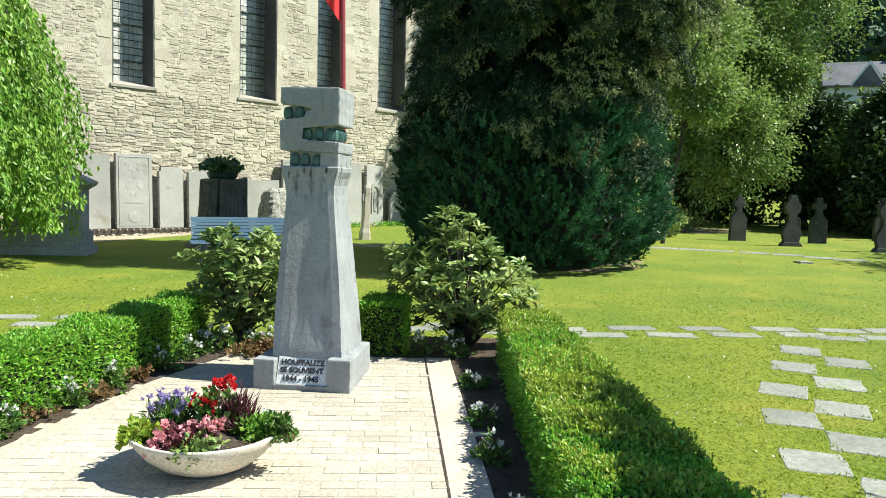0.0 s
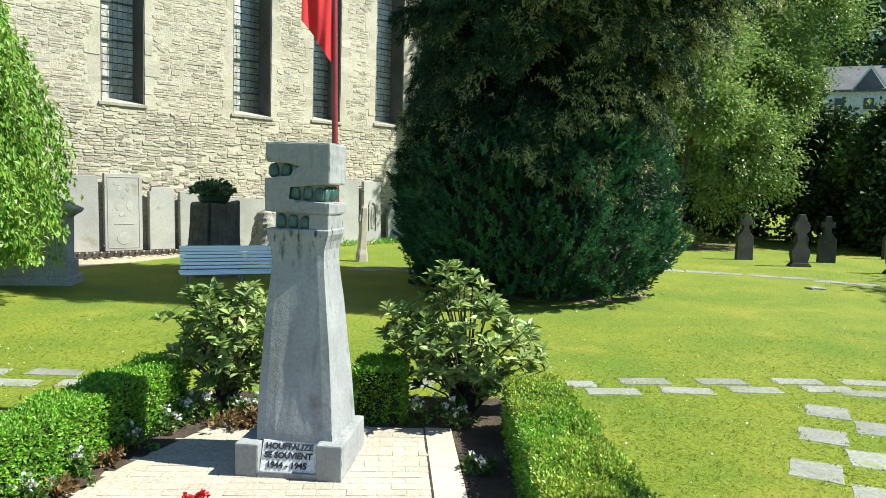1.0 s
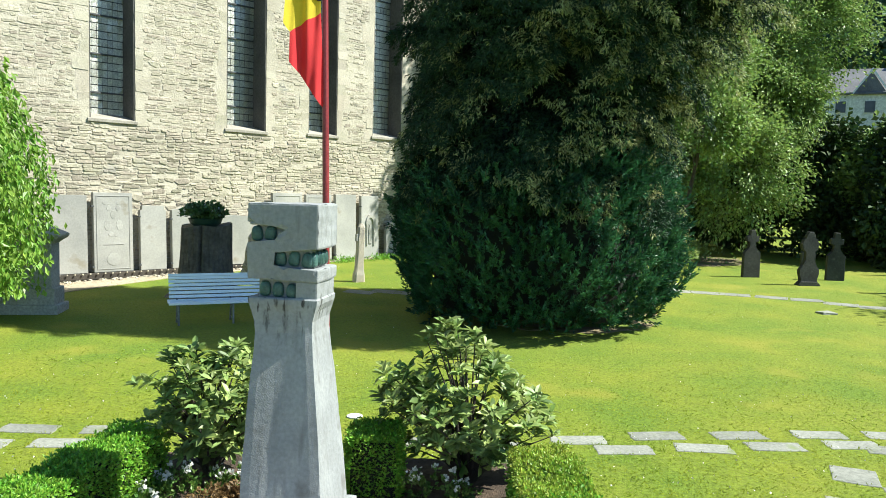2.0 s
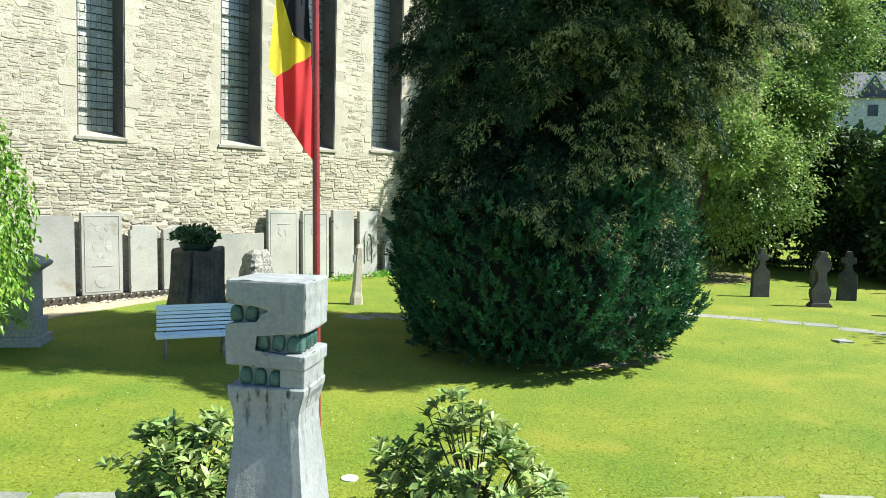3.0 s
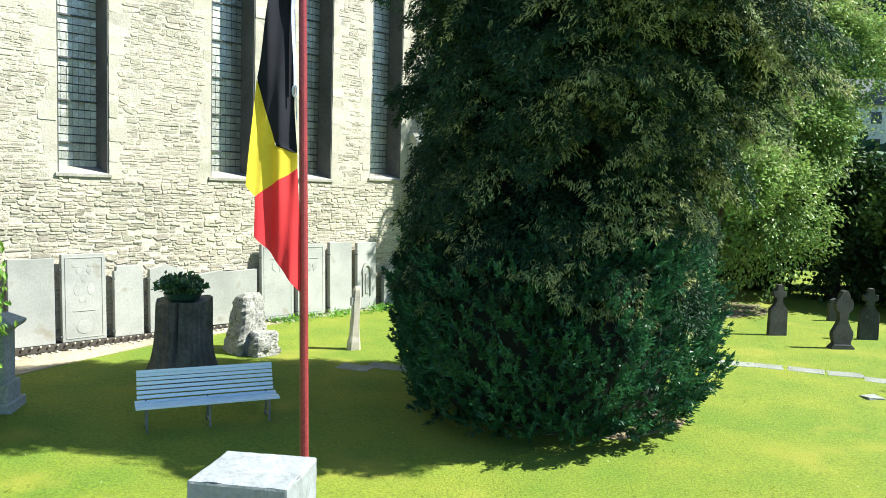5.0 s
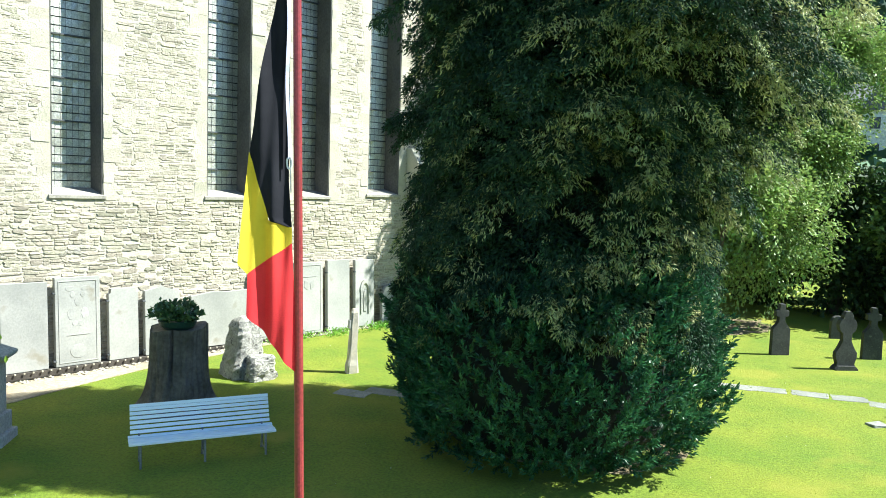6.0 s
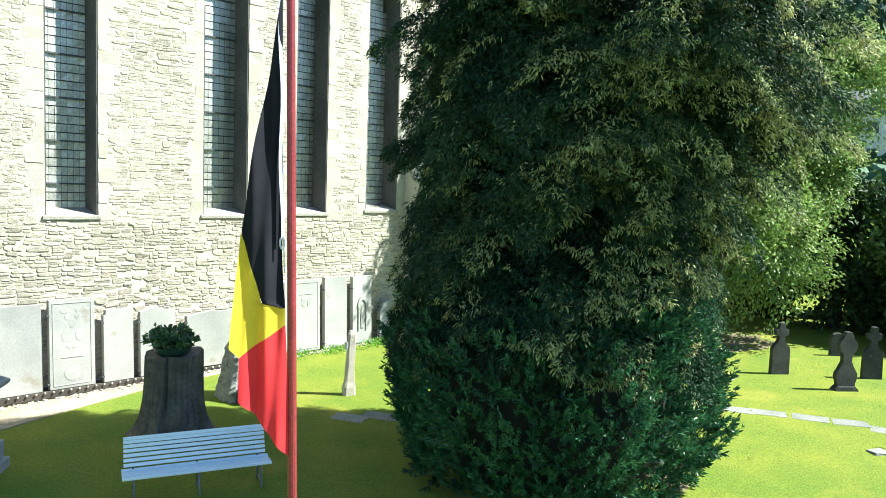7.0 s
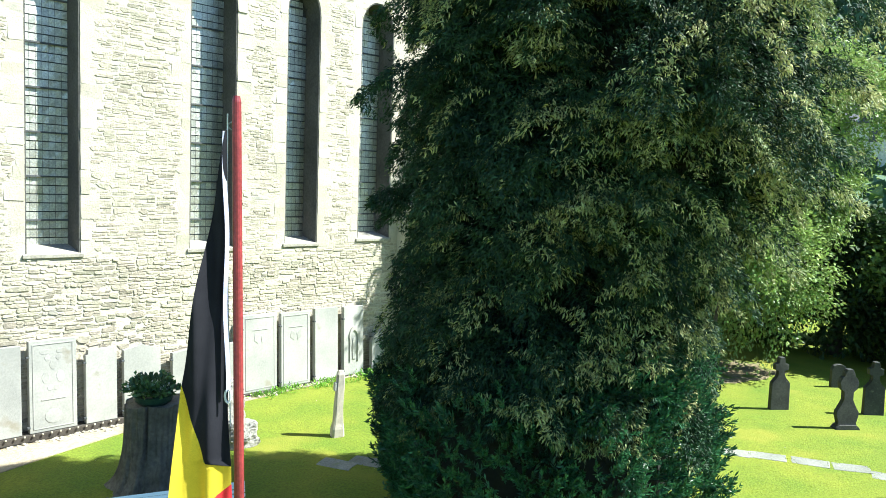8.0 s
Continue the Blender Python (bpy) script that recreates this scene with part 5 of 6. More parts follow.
def build_conifer():
    """The great dark conifer: a dense skirt of upright shoots below, tiers of drooping sprays above."""
    x0, y0, top = 1.62, 15.15, 13.0
    tree = thing("conifer_tree", "huge dark conifer with drooping sprays and a dense clipped skirt", "tree", m=pose(x0, y0, level(y0)))
    part("trunk", tube_bm([(0, 0, -0.1), (0.05, 0, 3), (0, 0.1, 7), (0, 0, 12)], [0.42, 0.34, 0.2, 0.05], 14), M["bark"], tree, "thick dark trunk")

    def radius(z, t):
        low = np.interp(z, [0.1, 0.5, 1.2, 2.0, 2.7, 3.3, 4.5, 6.5, 8.0, 10.0, 12.0, 13.0], [2.02, 2.32, 2.54, 2.50, 2.32, 2.15, 2.12, 2.25, 2.1, 1.5, 0.7, 0.1])
        right = np.cos(t)
        lobes = 0
        for t0, z0, wide, tall, out in ((-1.05, 7.2, 0.36, 1.2, 1.15), (-0.70, 4.9, 0.30, 0.55, 0.45), (-1.95, 5.7, 0.35, 0.8, 0.30), (-1.35, 4.0, 0.28, 0.5, 0.30), (-0.60, 9.0, 0.4, 1.0, 0.6), (-1.9, 8.4, 0.35, 0.9, 0.45)):
            away = np.mod(t - t0 + math.pi, 2 * math.pi) - math.pi
            lobes = lobes + out * np.exp(-(away / wide) ** 2 - ((z - z0) / tall) ** 2)
        near = np.maximum(-np.sin(t), 0) * np.clip((z - 3.6) / 1.5, 0, 1)
        return lobes + low * (1 - 0.15 * near + 0.92 * np.maximum(right, 0) ** 1.4 * np.clip((z - 4.1) / 1.8, 0, 1) - 0.15 * np.maximum(-right, 0) * np.clip((z - 3.0) / 0.8, 0, 1) * np.clip((9.5 - z) / 2.0, 0, 1) + 0.05 * np.maximum(right, 0) * (z < 2.9))

    # solid near-black shell: closes the crown and paints its gaps as shade
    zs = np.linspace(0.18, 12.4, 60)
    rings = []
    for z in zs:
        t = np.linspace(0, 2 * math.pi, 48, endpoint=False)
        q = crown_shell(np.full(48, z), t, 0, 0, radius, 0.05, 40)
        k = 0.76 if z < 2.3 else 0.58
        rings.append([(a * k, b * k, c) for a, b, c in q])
    part("inner_crown", loft_bm(rings), M["core"], tree, "near-black solid core standing for the shade inside")

    # skirt: tufts of upright shoots on a lumpy body, reaching higher on the sunny side
    n = 5600
    z, t = RNG.uniform(0.04, 3.5, n), RNG.uniform(0, 2 * math.pi, n)
    rim = 2.45 + 0.65 * np.maximum(np.cos(t + 0.35), 0) + 0.22 * np.sin(3 * t) + 0.15 * np.sin(7 * t + 1) + RNG.normal(0, 0.12, n)
    z, t = z[z < rim], t[z < rim]
    q = crown_shell(z, t, 0, 0, radius, 0.05, 40)
    bulge = 0.050 * lumpy(q, 0.30, 71) + 0.035 * lumpy(q, 0.13, 72)
    q[:, :2] *= (RNG.uniform(0.85, 0.96, len(z)) + bulge)[:, None]
    way = unit(np.c_[np.cos(t), np.sin(t), np.full(len(t), 0.75)] + RNG.normal(0, 0.42, (len(t), 3)))
    v, f = shoots(q, way, 0.24, 26, 0.085, 0.0125)
    part("skirt_leaves", mesh_np("skirt_leaves", v, f), M["skirt"], tree, "dense short dark green shoots")

    # tiers of boughs: each a flat fan that leaves the crown, hangs over and ends in paler tips
    inner, inner_way, tips, tips_way, pale = [], [], [], [], []

    def bough(z, t, start, ln, sag, rows=9):
        out = np.array([math.cos(t), math.sin(t), 0.0])
        along = np.array([-math.sin(t), math.cos(t), 0.0])
        out = unit(out + along * RNG.normal(0, 0.35))
        along = np.array([-out[1], out[0], 0.0])
        root = np.array([math.cos(t), math.sin(t), 0]) * start + np.array([0, 0, z])
        tilt = RNG.normal(0, 0.55)
        # pale boughs grow likelier towards the sun: sunlight painted by leaf colour
        sun_pale = RNG.uniform() < 0.20 + 0.55 * max(math.cos(t + 0.35), 0.0)
        for s in np.linspace(0.12, 1, rows):
            mid = root + out * s * ln + np.array([0, 0, 0.12 * s - sag * s * s]) * ln
            half = ln * 0.62 * (1.08 - s) + 0.05
            for side in (-1, 1):
                k = np.linspace(0.15, 1, 4)[:, None]
                p = mid + side * along * half * k + out * half * 0.7 * k + np.array([0, 0, -1.0]) * (0.9 * half * k ** 2 + side * tilt * half * k * 0.9)
                w = unit(side * along * 0.7 + out * 0.8 + np.array([0, 0, -0.9]) * k)
                far = s > 0.62 or half < 0.14
                cut = 1 if far else 3
                inner.append(p[:cut]); inner_way.append(w[:cut])
                tips.append(p[cut:]); tips_way.append(w[cut:]); pale.append(np.full(len(p) - cut, sun_pale))

    zt = RNG.uniform(2.3, 12.7, 1350)
    zt = zt[RNG.uniform(0, 1, 1350) < radius(zt, np.full(1350, 2.0)) / 2.3]
    for z in zt:
        t = RNG.uniform(0, 2 * math.pi)
        if math.sin(t) > 0.3 and RNG.uniform() < 0.6:      # thinner on the shaded north side
            continue
        p = np.array([[math.cos(t), math.sin(t), z]])
        r = float(radius(np.array([z]), np.array([t]))[0]) * (1 + 0.12 * float(lumpy(p * [2, 2, 1], 0.7, 83)[0]))
        bough(z, t, r * RNG.uniform(0.58, 0.84), RNG.uniform(0.40, 0.92) * (1.2 if z > 3.5 else 0.85), RNG.uniform(0.5, 1.4))
    # long limbs that stand out of the crown and catch the sun
    for z in np.linspace(4.2, 11.0, 46):
        t = RNG.uniform(-2.9, 0.5)
        r = float(radius(np.array([z]), np.array([t]))[0])
        bough(z, t, r * RNG.uniform(0.78, 0.88), RNG.uniform(0.8, 1.15) * (1 if math.cos(t) > -0.5 else 0.6), RNG.uniform(0.35, 0.7), 12)
    for z, t, ln in ((6.55, 3.5, 0.95), (6.75, 3.75, 0.8), (5.1, 3.3, 0.6), (7.6, 3.6, 0.7)):
        bough(z, t, 2.05, ln, 0.45, 12)
    up = np.array([0.45, -0.15, 0.8])
    P, W = np.concatenate(inner), np.concatenate(inner_way)
    v, f = clumps(P, W, 10, 0.036, 0.085, 0.0100, 0.25, 0.55, up, 0.9)
    part("spray_leaves", mesh_np("spray_leaves", v, f), M["conifer"], tree, "drooping dull green sprays")
    P, W = np.concatenate(tips), np.concatenate(tips_way)
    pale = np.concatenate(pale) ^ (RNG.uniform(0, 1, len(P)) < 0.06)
    v, f = clumps(P[~pale], W[~pale], 11, 0.032, 0.080, 0.0095, 0.35, 0.55, up, 0.9)
    part("outer_leaves", mesh_np("outer_leaves", v, f), M["conifer"], tree, "dull green spray ends")
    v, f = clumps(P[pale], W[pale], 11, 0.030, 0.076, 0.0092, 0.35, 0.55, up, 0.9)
    part("tip_leaves", mesh_np("tip_leaves", v, f), M["conifer_tip"], tree, "olive spray tips, sunlight put into their paler colour")
    # inner foliage takes the darkened needle colour in place of shade
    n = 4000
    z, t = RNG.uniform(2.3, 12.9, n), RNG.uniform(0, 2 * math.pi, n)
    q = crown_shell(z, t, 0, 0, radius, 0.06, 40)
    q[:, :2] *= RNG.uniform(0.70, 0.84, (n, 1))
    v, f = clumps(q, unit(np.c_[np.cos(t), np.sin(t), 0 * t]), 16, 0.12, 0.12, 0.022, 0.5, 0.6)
    part("under_leaves", mesh_np("under_leaves", v, f), M["shade_needle"], tree, "inner foliage, its colour darkened for shade")


build_conifer()


def build_broadleaf(name, label, x, y, trunk_h, trunk_r, blobs, mat, per_blob, per, spread, leaf, width, droop=0.2, limbs=7, lean=(0, 0), group=""):
    """A broadleaf tree: tapered trunk, limbs into each mass of the crown, and leaf clumps on lumpy masses."""
    z0 = ground_height(x, y)
    tree = thing(name, label, "tree", m=pose(x, y, z0), group=group)
    top = (lean[0], lean[1], trunk_h)
    wood = tube_bm([(0, 0, -0.2), (lean[0] * 0.3, lean[1] * 0.3, trunk_h * 0.35), (lean[0] * 0.7, lean[1] * 0.7, trunk_h * 0.7), top], [trunk_r * 1.25, trunk_r, trunk_r * 0.75, trunk_r * 0.4], 12)
    part("trunk", wood, M["bark"], tree)
    P, W = [], []
    for bx, by, bz, rx, ry, rz in blobs:
        limb = tube_bm([(lean[0] * 0.6, lean[1] * 0.6, trunk_h * 0.6), (bx * 0.5, by * 0.5, (bz + trunk_h * 0.6) / 2 + 0.3), (bx, by, bz)], [trunk_r * 0.45, trunk_r * 0.25, 0.03], 7)
        part("limb", limb, M["bark"], tree)
        boughs = unit(RNG.normal(0, 1, (max(8, per_blob // 16), 3))) * RNG.uniform(0.6, 1.0, (max(8, per_blob // 16), 1))
        u = boughs[RNG.integers(len(boughs), size=per_blob)] + RNG.normal(0, 0.17, (per_blob, 3))
        c = u * [rx, ry, rz]
        u = unit(u)
        c *= (1 + 0.14 * lumpy(c + [bx, by, bz], 0.8, bx * 7 + bz))[:, None]
        P.append(c + [bx, by, bz])
        W.append(u)
    P, W = np.concatenate(P), np.concatenate(W)
    keep = P[:, 2] > 0.15
    v, f = clumps(P[keep], W[keep], per, spread, leaf, width, droop, 0.7, W[keep] * 0.5 + [0.55, 0.0, 0.6], 0.5)
    part("crown", mesh_np("crown", v, f), mat, tree, "uneven leafy crown")


build_broadleaf("broadleaf_tree", "broad light green tree hanging low over the graves", 7.4, 27.0, 8.0, 0.2,
                [(1.9, -2.2, 3.05, 1.55, 1.3, 2.0), (0.4, -1.2, 6.0, 2.1, 1.9, 2.0), (2.4, -0.5, 6.6, 1.9, 1.6, 1.9), (0.0, 0.5, 9.0, 3.0, 2.6, 2.4), (-2.0, 0.3, 6.0, 2.2, 2.1, 2.6), (3.3, 0.2, 9.0, 2.1, 1.9, 2.0), (-0.3, 0.9, 12.0, 2.7, 2.3, 2.2), (0.2, -1.8, 3.6, 1.3, 1.2, 1.3), (4.3, 0.0, 7.6, 1.9, 1.7, 2.0), (3.2, -1.2, 5.2, 1.4, 1.3, 1.3), (4.0, -0.3, 5.0, 1.2, 1.2, 1.4)],
                M["light_leaf"], 560, 24, 0.15, 0.12, 0.036, 0.35)
build_broadleaf("broadleaf_tree", "dark leafy tree behind the big conifer", 5.2, 25.4, 6.0, 0.22,
                [(0.2, 0.6, 4.5, 1.6, 1.3, 2.0), (0.3, -0.2, 8.8, 1.6, 1.5, 2.4), (1.4, 0.5, 6.0, 1.6, 1.4, 2.2), (0.5, 0.1, 11.0, 1.5, 1.4, 1.8)],
                M["wood_leaf"], 520, 18, 0.18, 0.15, 0.045, 0.5, lean=(0.8, 0))

build_broadleaf("broadleaf_tree", "slender leaning young tree between the conifer and the graves", 5.72, 19.9, 4.6, 0.05,
                [(0.75, 0.3, 3.7, 0.8, 0.8, 0.9), (0.85, 0.5, 5.3, 0.9, 0.9, 1.1)], M["light_leaf"], 260, 18, 0.13, 0.11, 0.032, 0.35, lean=(0.72, 0.1))

WOOD = ((11.2, 32.5, 8.5), (17.0, 29.5, 3.2), (21.5, 33, 4.4), (25, 30, 10), (12.0, 37, 12), (18, 38, 4.0), (27, 39, 6), (32, 34, 12), (8.0, 34, 11), (15.5, 25.8, 5), (19.5, 25.5, 6), (36, 42, 13), (30, 27, 9), (12.8, 27.6, 4.6), (14.6, 26.8, 4.2), (17.4, 27.2, 4.6), (20.6, 27.0, 5), (23.4, 26.4, 5), (11.2, 29.5, 5), (15.4, 29.8, 3.3), (14.0, 24.4, 2.6), (16.5, 24.0, 3.0))
for wx, wy, wh in WOOD:
    build_broadleaf("wood_tree", "dense dark green tree of the wood behind the graves", wx, wy, wh * 0.7, 0.2,
                    [(0, -0.3, wh * 0.25, wh * 0.27, wh * 0.25, wh * 0.24), (wh * 0.12, 0, wh * 0.52, wh * 0.27, wh * 0.25, wh * 0.24), (-wh * 0.13, 0, wh * 0.6, wh * 0.24, wh * 0.23, wh * 0.22), (0, 0, wh * 0.84, wh * 0.2, wh * 0.2, wh * 0.18)],
                    M["light_leaf"] if (wx, wy) in ((14.6, 26.8), (17.4, 27.2)) else M["wood_leaf"], 230, 13, 0.22, 0.21, 0.07, 0.3, group="trees of the dark wood")
# two trees beside the lawn whose shade falls on it
build_broadleaf("broadleaf_tree", "small leafy tree beside the paved plot casting shade", 4.7, 2.55, 2.2, 0.1, [(-0.85, 0.72, 3.6, 0.20, 1.08, 0.18), (-0.22, 0.70, 2.2, 0.5, 0.6, 0.4)], M["light_leaf"], 330, 16, 0.09, 0.14, 0.05, 0.2)
build_broadleaf("broadleaf_tree", "leafy tree at the lawn's edge casting shade", 17.0, 16.0, 5.0, 0.2, [(-0.6, 0.0, 6.0, 2.2, 2.0, 1.6), (0.8, 0.6, 6.8, 2.0, 2.0, 1.8)], M["light_leaf"], 300, 16, 0.2, 0.18, 0.06, 0.2)


def build_weeping_tree():
    """A weeping tree at the lawn's left edge: long hanging shoots with pinnate leaves."""
    x0, y0 = -8.75, 12.0
    tree = thing("weeping_tree", "bright green weeping tree with long hanging leafy shoots", "tree", m=pose(x0, y0, level(y0)))
    part("trunk", tube_bm([(0, 0, -0.1), (0.1, 0, 1.8), (0.0, 0.1, 3.6), (0.3, 0, 5.4)], [0.24, 0.2, 0.16, 0.08], 12), M["bark"], tree)
    P, W = [], []
    twigs = bmesh.new()
    for k in range(230):
        t = RNG.uniform(-math.pi, math.pi)
        reach = RNG.uniform(1.3, 3.0)
        tip_z = 0.55 + 1.1 * RNG.beta(1.2, 2.2) + (0.5 if reach > 2.75 else 0.0)
        crest = 5.6 + RNG.normal(0, 0.3) - 0.30 * reach ** 1.5 * 0.4
        s = np.linspace(0, 1, 34)
        rad = reach * np.minimum(1, 0.30 + 0.70 * np.sqrt(s)) + 0.12 * np.sin(5 * s + k)
        z = crest + 0.5 * np.sin(np.minimum(s * 3, 1) * math.pi) * 0.5 - (crest - tip_z) * s ** 1.15
        line = np.c_[rad * math.cos(t), rad * math.sin(t), z]
        P.append(line[3:])
        d = np.gradient(line, axis=0)[3:]
        W.append(unit(d))
        if k % 3 == 0:
            tube_bm([tuple(p) for p in line[::6]], np.linspace(0.02, 0.003, len(line[::6])), 4, twigs)
    tagged(part("shoot_mass", twigs, M["bark"], tree, "thin hanging shoots"), kind="stuff")
    P, W = np.concatenate(P), np.concatenate(W)
    v, f = clumps(P, W, 10, 0.08, 0.115, 0.028, 0.5, 0.65, [0.5, -0.4, 0.6], 0.5)
    part("leaves", mesh_np("leaves", v, f), M["weep_leaf"], tree, "bright green narrow leaflets")


build_weeping_tree()


def build_low_shrubs():
    for x, y, r, h, lab in ((6.3, 22.2, 0.7, 0.9, "pale green low shrub under the trees"), (7.2, 24.6, 0.9, 0.8, "low shrub on bare earth under the trees")):
        s = thing("shrub", lab, "shrub", m=pose(x, y, level(y)))
        c = unit(RNG.normal(0, 1, (120, 3))) * RNG.uniform(0.5, 1, (120, 1)) * [r, r * 0.7, h * 0.5] + [0, 0, h * 0.5]
        c[:, 2] = np.maximum(c[:, 2], 0.03)
        v, f = clumps(c, unit(c), 12, 0.06, 0.12, 0.03, 0, 0.7)
        part("leaves", mesh_np("leaves", v, f), M["rhodo"], s)
        part("stems", tube_bm([(0, 0, -0.03), (0.05, 0, h * 0.5), (0.1, 0.05, h * 0.9)], [0.03, 0.02, 0.006], 6), M["bark"], s)


build_low_shrubs()
sheet("earth_ring", [(2.3 + (1.85 + RNG.normal(0, 0.09)) * math.cos(t), 15.45 + (1.78 + RNG.normal(0, 0.09)) * math.sin(t)) for t in np.linspace(0, 2 * math.pi, 40, endpoint=False)], M["dry_earth"], 0.012, "bare dry earth under the conifer", "ground")
sheet("earth_patch", [(7.3 + (2.6 + RNG.normal(0, 0.15)) * math.cos(t), 25.3 + (1.7 + RNG.normal(0, 0.1)) * math.sin(t)) for t in np.linspace(0, 2 * math.pi, 30, endpoint=False)], M["dry_earth"], 0.012, "bare brown earth under the trees", "ground")

# ---- the far side of the valley ----


def build_far():
    n = 3400
    x, y = RNG.uniform(-60, 150, n), RNG.uniform(52, 175, n)
    keep = np.hypot(x - 47, (y - 86) * 0.8) > 13
    x, y = x[keep], y[keep]
    z = np.array([ground_height(a, b) for a, b in zip(x, y)])
    r = RNG.uniform(2.2, 4.2, len(x)) * np.where((np.abs(x - y * 0.535) < 9) & (y < 86), 0.15, 1)
    P, W = [], []
    for k in range(16):
        u = unit(RNG.normal(0, 1, (len(x), 3)))
        P.append(np.c_[x, y, z + r * 1.3] + u * r[:, None] * [1, 1, 1.5] * RNG.uniform(0.6, 1, (len(x), 1)))
        W.append(u)
    P, W = np.concatenate(P), np.concatenate(W)
    v, f = clumps(P, W, 2, 0.6, 1.5, 0.7, 0, 0.8)
    ob = part("far_wood", mesh_np("far_wood", v, f), M["far_leaf"])
    tagged(ob, "dark wooded hillside across the valley", "woods", kind="stuff")


build_far()


def build_house():
    z0 = ground_height(47, 87) - 0.5
    h = thing("house", "white plastered house with a grey slate roof on the hillside", "house", m=pose(46.8, 87.0, z0, 0, 0, -22))
    e = 14.0 - z0
    part("wall", box_bm(-4.2, 4.2, -3.5, 3.5, -2, e, 0.02), M["plaster"], h, "white plaster walls")
    roof = prism_bm([(-3.9, e - 0.2), (3.9, e - 0.2), (3.9, e), (0.35, e + 3.0), (-0.35, e + 3.0), (-3.9, e)], -4.5, 4.5, 0.03)
    roof.transform(Matrix.Rotation(radians(90), 4, "Z"))
    part("roof", roof, M["slate"], h, "grey slate roof")
    gable = prism_bm([(-1.5, e - 0.1), (1.5, e - 0.1), (0, e + 2.2)], -3.8, 0)
    part("gable", gable, M["slate"], h, "dark boarded front gable")
    for sx in (-1, 1):
        board = prism_bm([(sx * 1.75, e - 0.25), (sx * 1.75, e + 0.05), (0, e + 2.6), (0, e + 2.25)], -3.95, -3.82)
        part("bargeboard", board, M["plaster"], h, "white gable board")
    part("chimney", box_bm(2.2, 3.0, -0.4, 0.4, e + 1.5, e + 3.9, 0.02), M["plaster"], h)
    for wx in (-2.8, 0.0, 2.8):
        for wz in (e - 2.2, e - 5.0):
            w = part("window", box_bm(wx - 0.6, wx + 0.6, -3.56, -3.45, wz, wz + 1.4, 0.01), M["plaster"], h)
            part("pane", box_bm(wx - 0.5, wx + 0.5, -3.585, -3.56, wz + 0.1, wz + 1.3), M["pane"], w)


build_house()

# ---- grass ----


def build_grass():
    n = 230000
    y = 4.0 + 19.0 * RNG.uniform(0, 1, n) ** 1.15
    x = RNG.uniform(-1, 1, n) * (0.62 * y + 1.5)
    keep = ~((x > -3.25 + np.maximum(0, (y - 4)) * 0.33) & (x < 1.2) & (y < 7.6))
    for sx, sy in STONES:
        keep &= ~((np.abs(x - sx) < 0.17) & (np.abs(y - sy) < 0.2))
    for sx, sy in ROW + FAR_ROW:
        keep &= ~((np.abs(x - sx) < 0.25) & (np.abs(y - sy) < 0.12))
    keep &= np.hypot(x - 1.62, y - 15.15) > 2.2
    u, v_ = (x + 7.7) * 0.7071 + (y - 18.1) * 0.7071, (x + 7.7) * 0.7071 - (y - 18.1) * 0.7071
    keep &= v_ > np.interp(u, [-3.2, -1.2, 1.4, 4.2, 9], [1.9, 1.55, 0.85, 0.5, 0.34]) + RNG.normal(0, 0.08, n)
    keep &= RNG.uniform(0, 1, n) < np.clip((13.0 - y) / 5.0, 0.06, 1)
    x, y = x[keep], y[keep]
    n = len(x)
    z = 0.025 * (y - 5.9)
    h = RNG.uniform(0.004, 0.016, n)
    wdt = 0.004 + 0.0003 * y
    t = RNG.uniform(0, 6.283, n)
    lean = unit(RNG.normal(0, 1.0, (n, 2))) * RNG.uniform(0.015, 0.045, n)[:, None]
    a = np.c_[x - wdt * np.cos(t), y - wdt * np.sin(t), z]
    b = np.c_[x + wdt * np.cos(t), y + wdt * np.sin(t), z]
    c = np.c_[x + lean[:, 0], y + lean[:, 1], z + h]
    v = np.stack([a, b, c], 1).reshape(-1, 3)
    ob = part("grass", mesh_np("grass", v, np.arange(3 * n).reshape(n, 3)), M["blade"])
    tagged(ob, "short mown yellow-green grass blades", "grass", kind="stuff")
    # coarser darker tufts scattered over the near lawn
    k = RNG.choice(len(x), 1500)
    k = k[lumpy(np.c_[x[k], y[k], 0 * x[k]], 0.5, 33) + RNG.normal(0, 0.6, len(k)) > 0.1]
    q = np.c_[x[k], y[k], z[k]]
    vt, ft = clumps(q, np.tile([0.0, 0.0, 1.0], (len(q), 1)), 9, 0.016, 0.022, 0.0035, 0, 0.7)
    tagged(part("grass_tufts", mesh_np("grass_tufts", vt, ft), M["blade"]), "coarser grass tufts scattered in the lawn", "grass", kind="stuff")
    # longer tufts that lean over the stepping stones
    T = []
    for sx, sy, hw, hd in [(a, b, 0.20, 0.22) for a, b in STONES] + [(a, b, 0.28, 0.13) for a, b in ROW] + [(a, b, 0.33, 0.19) for a, b in FAR_ROW]:
        q = RNG.uniform(-1, 1, (60, 2))
        big = np.abs(q).max(1, keepdims=True)
        q = q / big * RNG.uniform(0.86, 1.06, (60, 1)) * [hw, hd]
        T.append(np.c_[q + [sx, sy], np.hypot(q[:, 0] / hw, q[:, 1] / hd)])
    T = np.concatenate(T)
    base = np.c_[T[:, 0], T[:, 1], 0.025 * (T[:, 1] - 5.9)]
    vt, ft = leaves(base, np.tile([0, 0, 0.8], (len(base), 1)), 0.03, 0.004, 0.8)
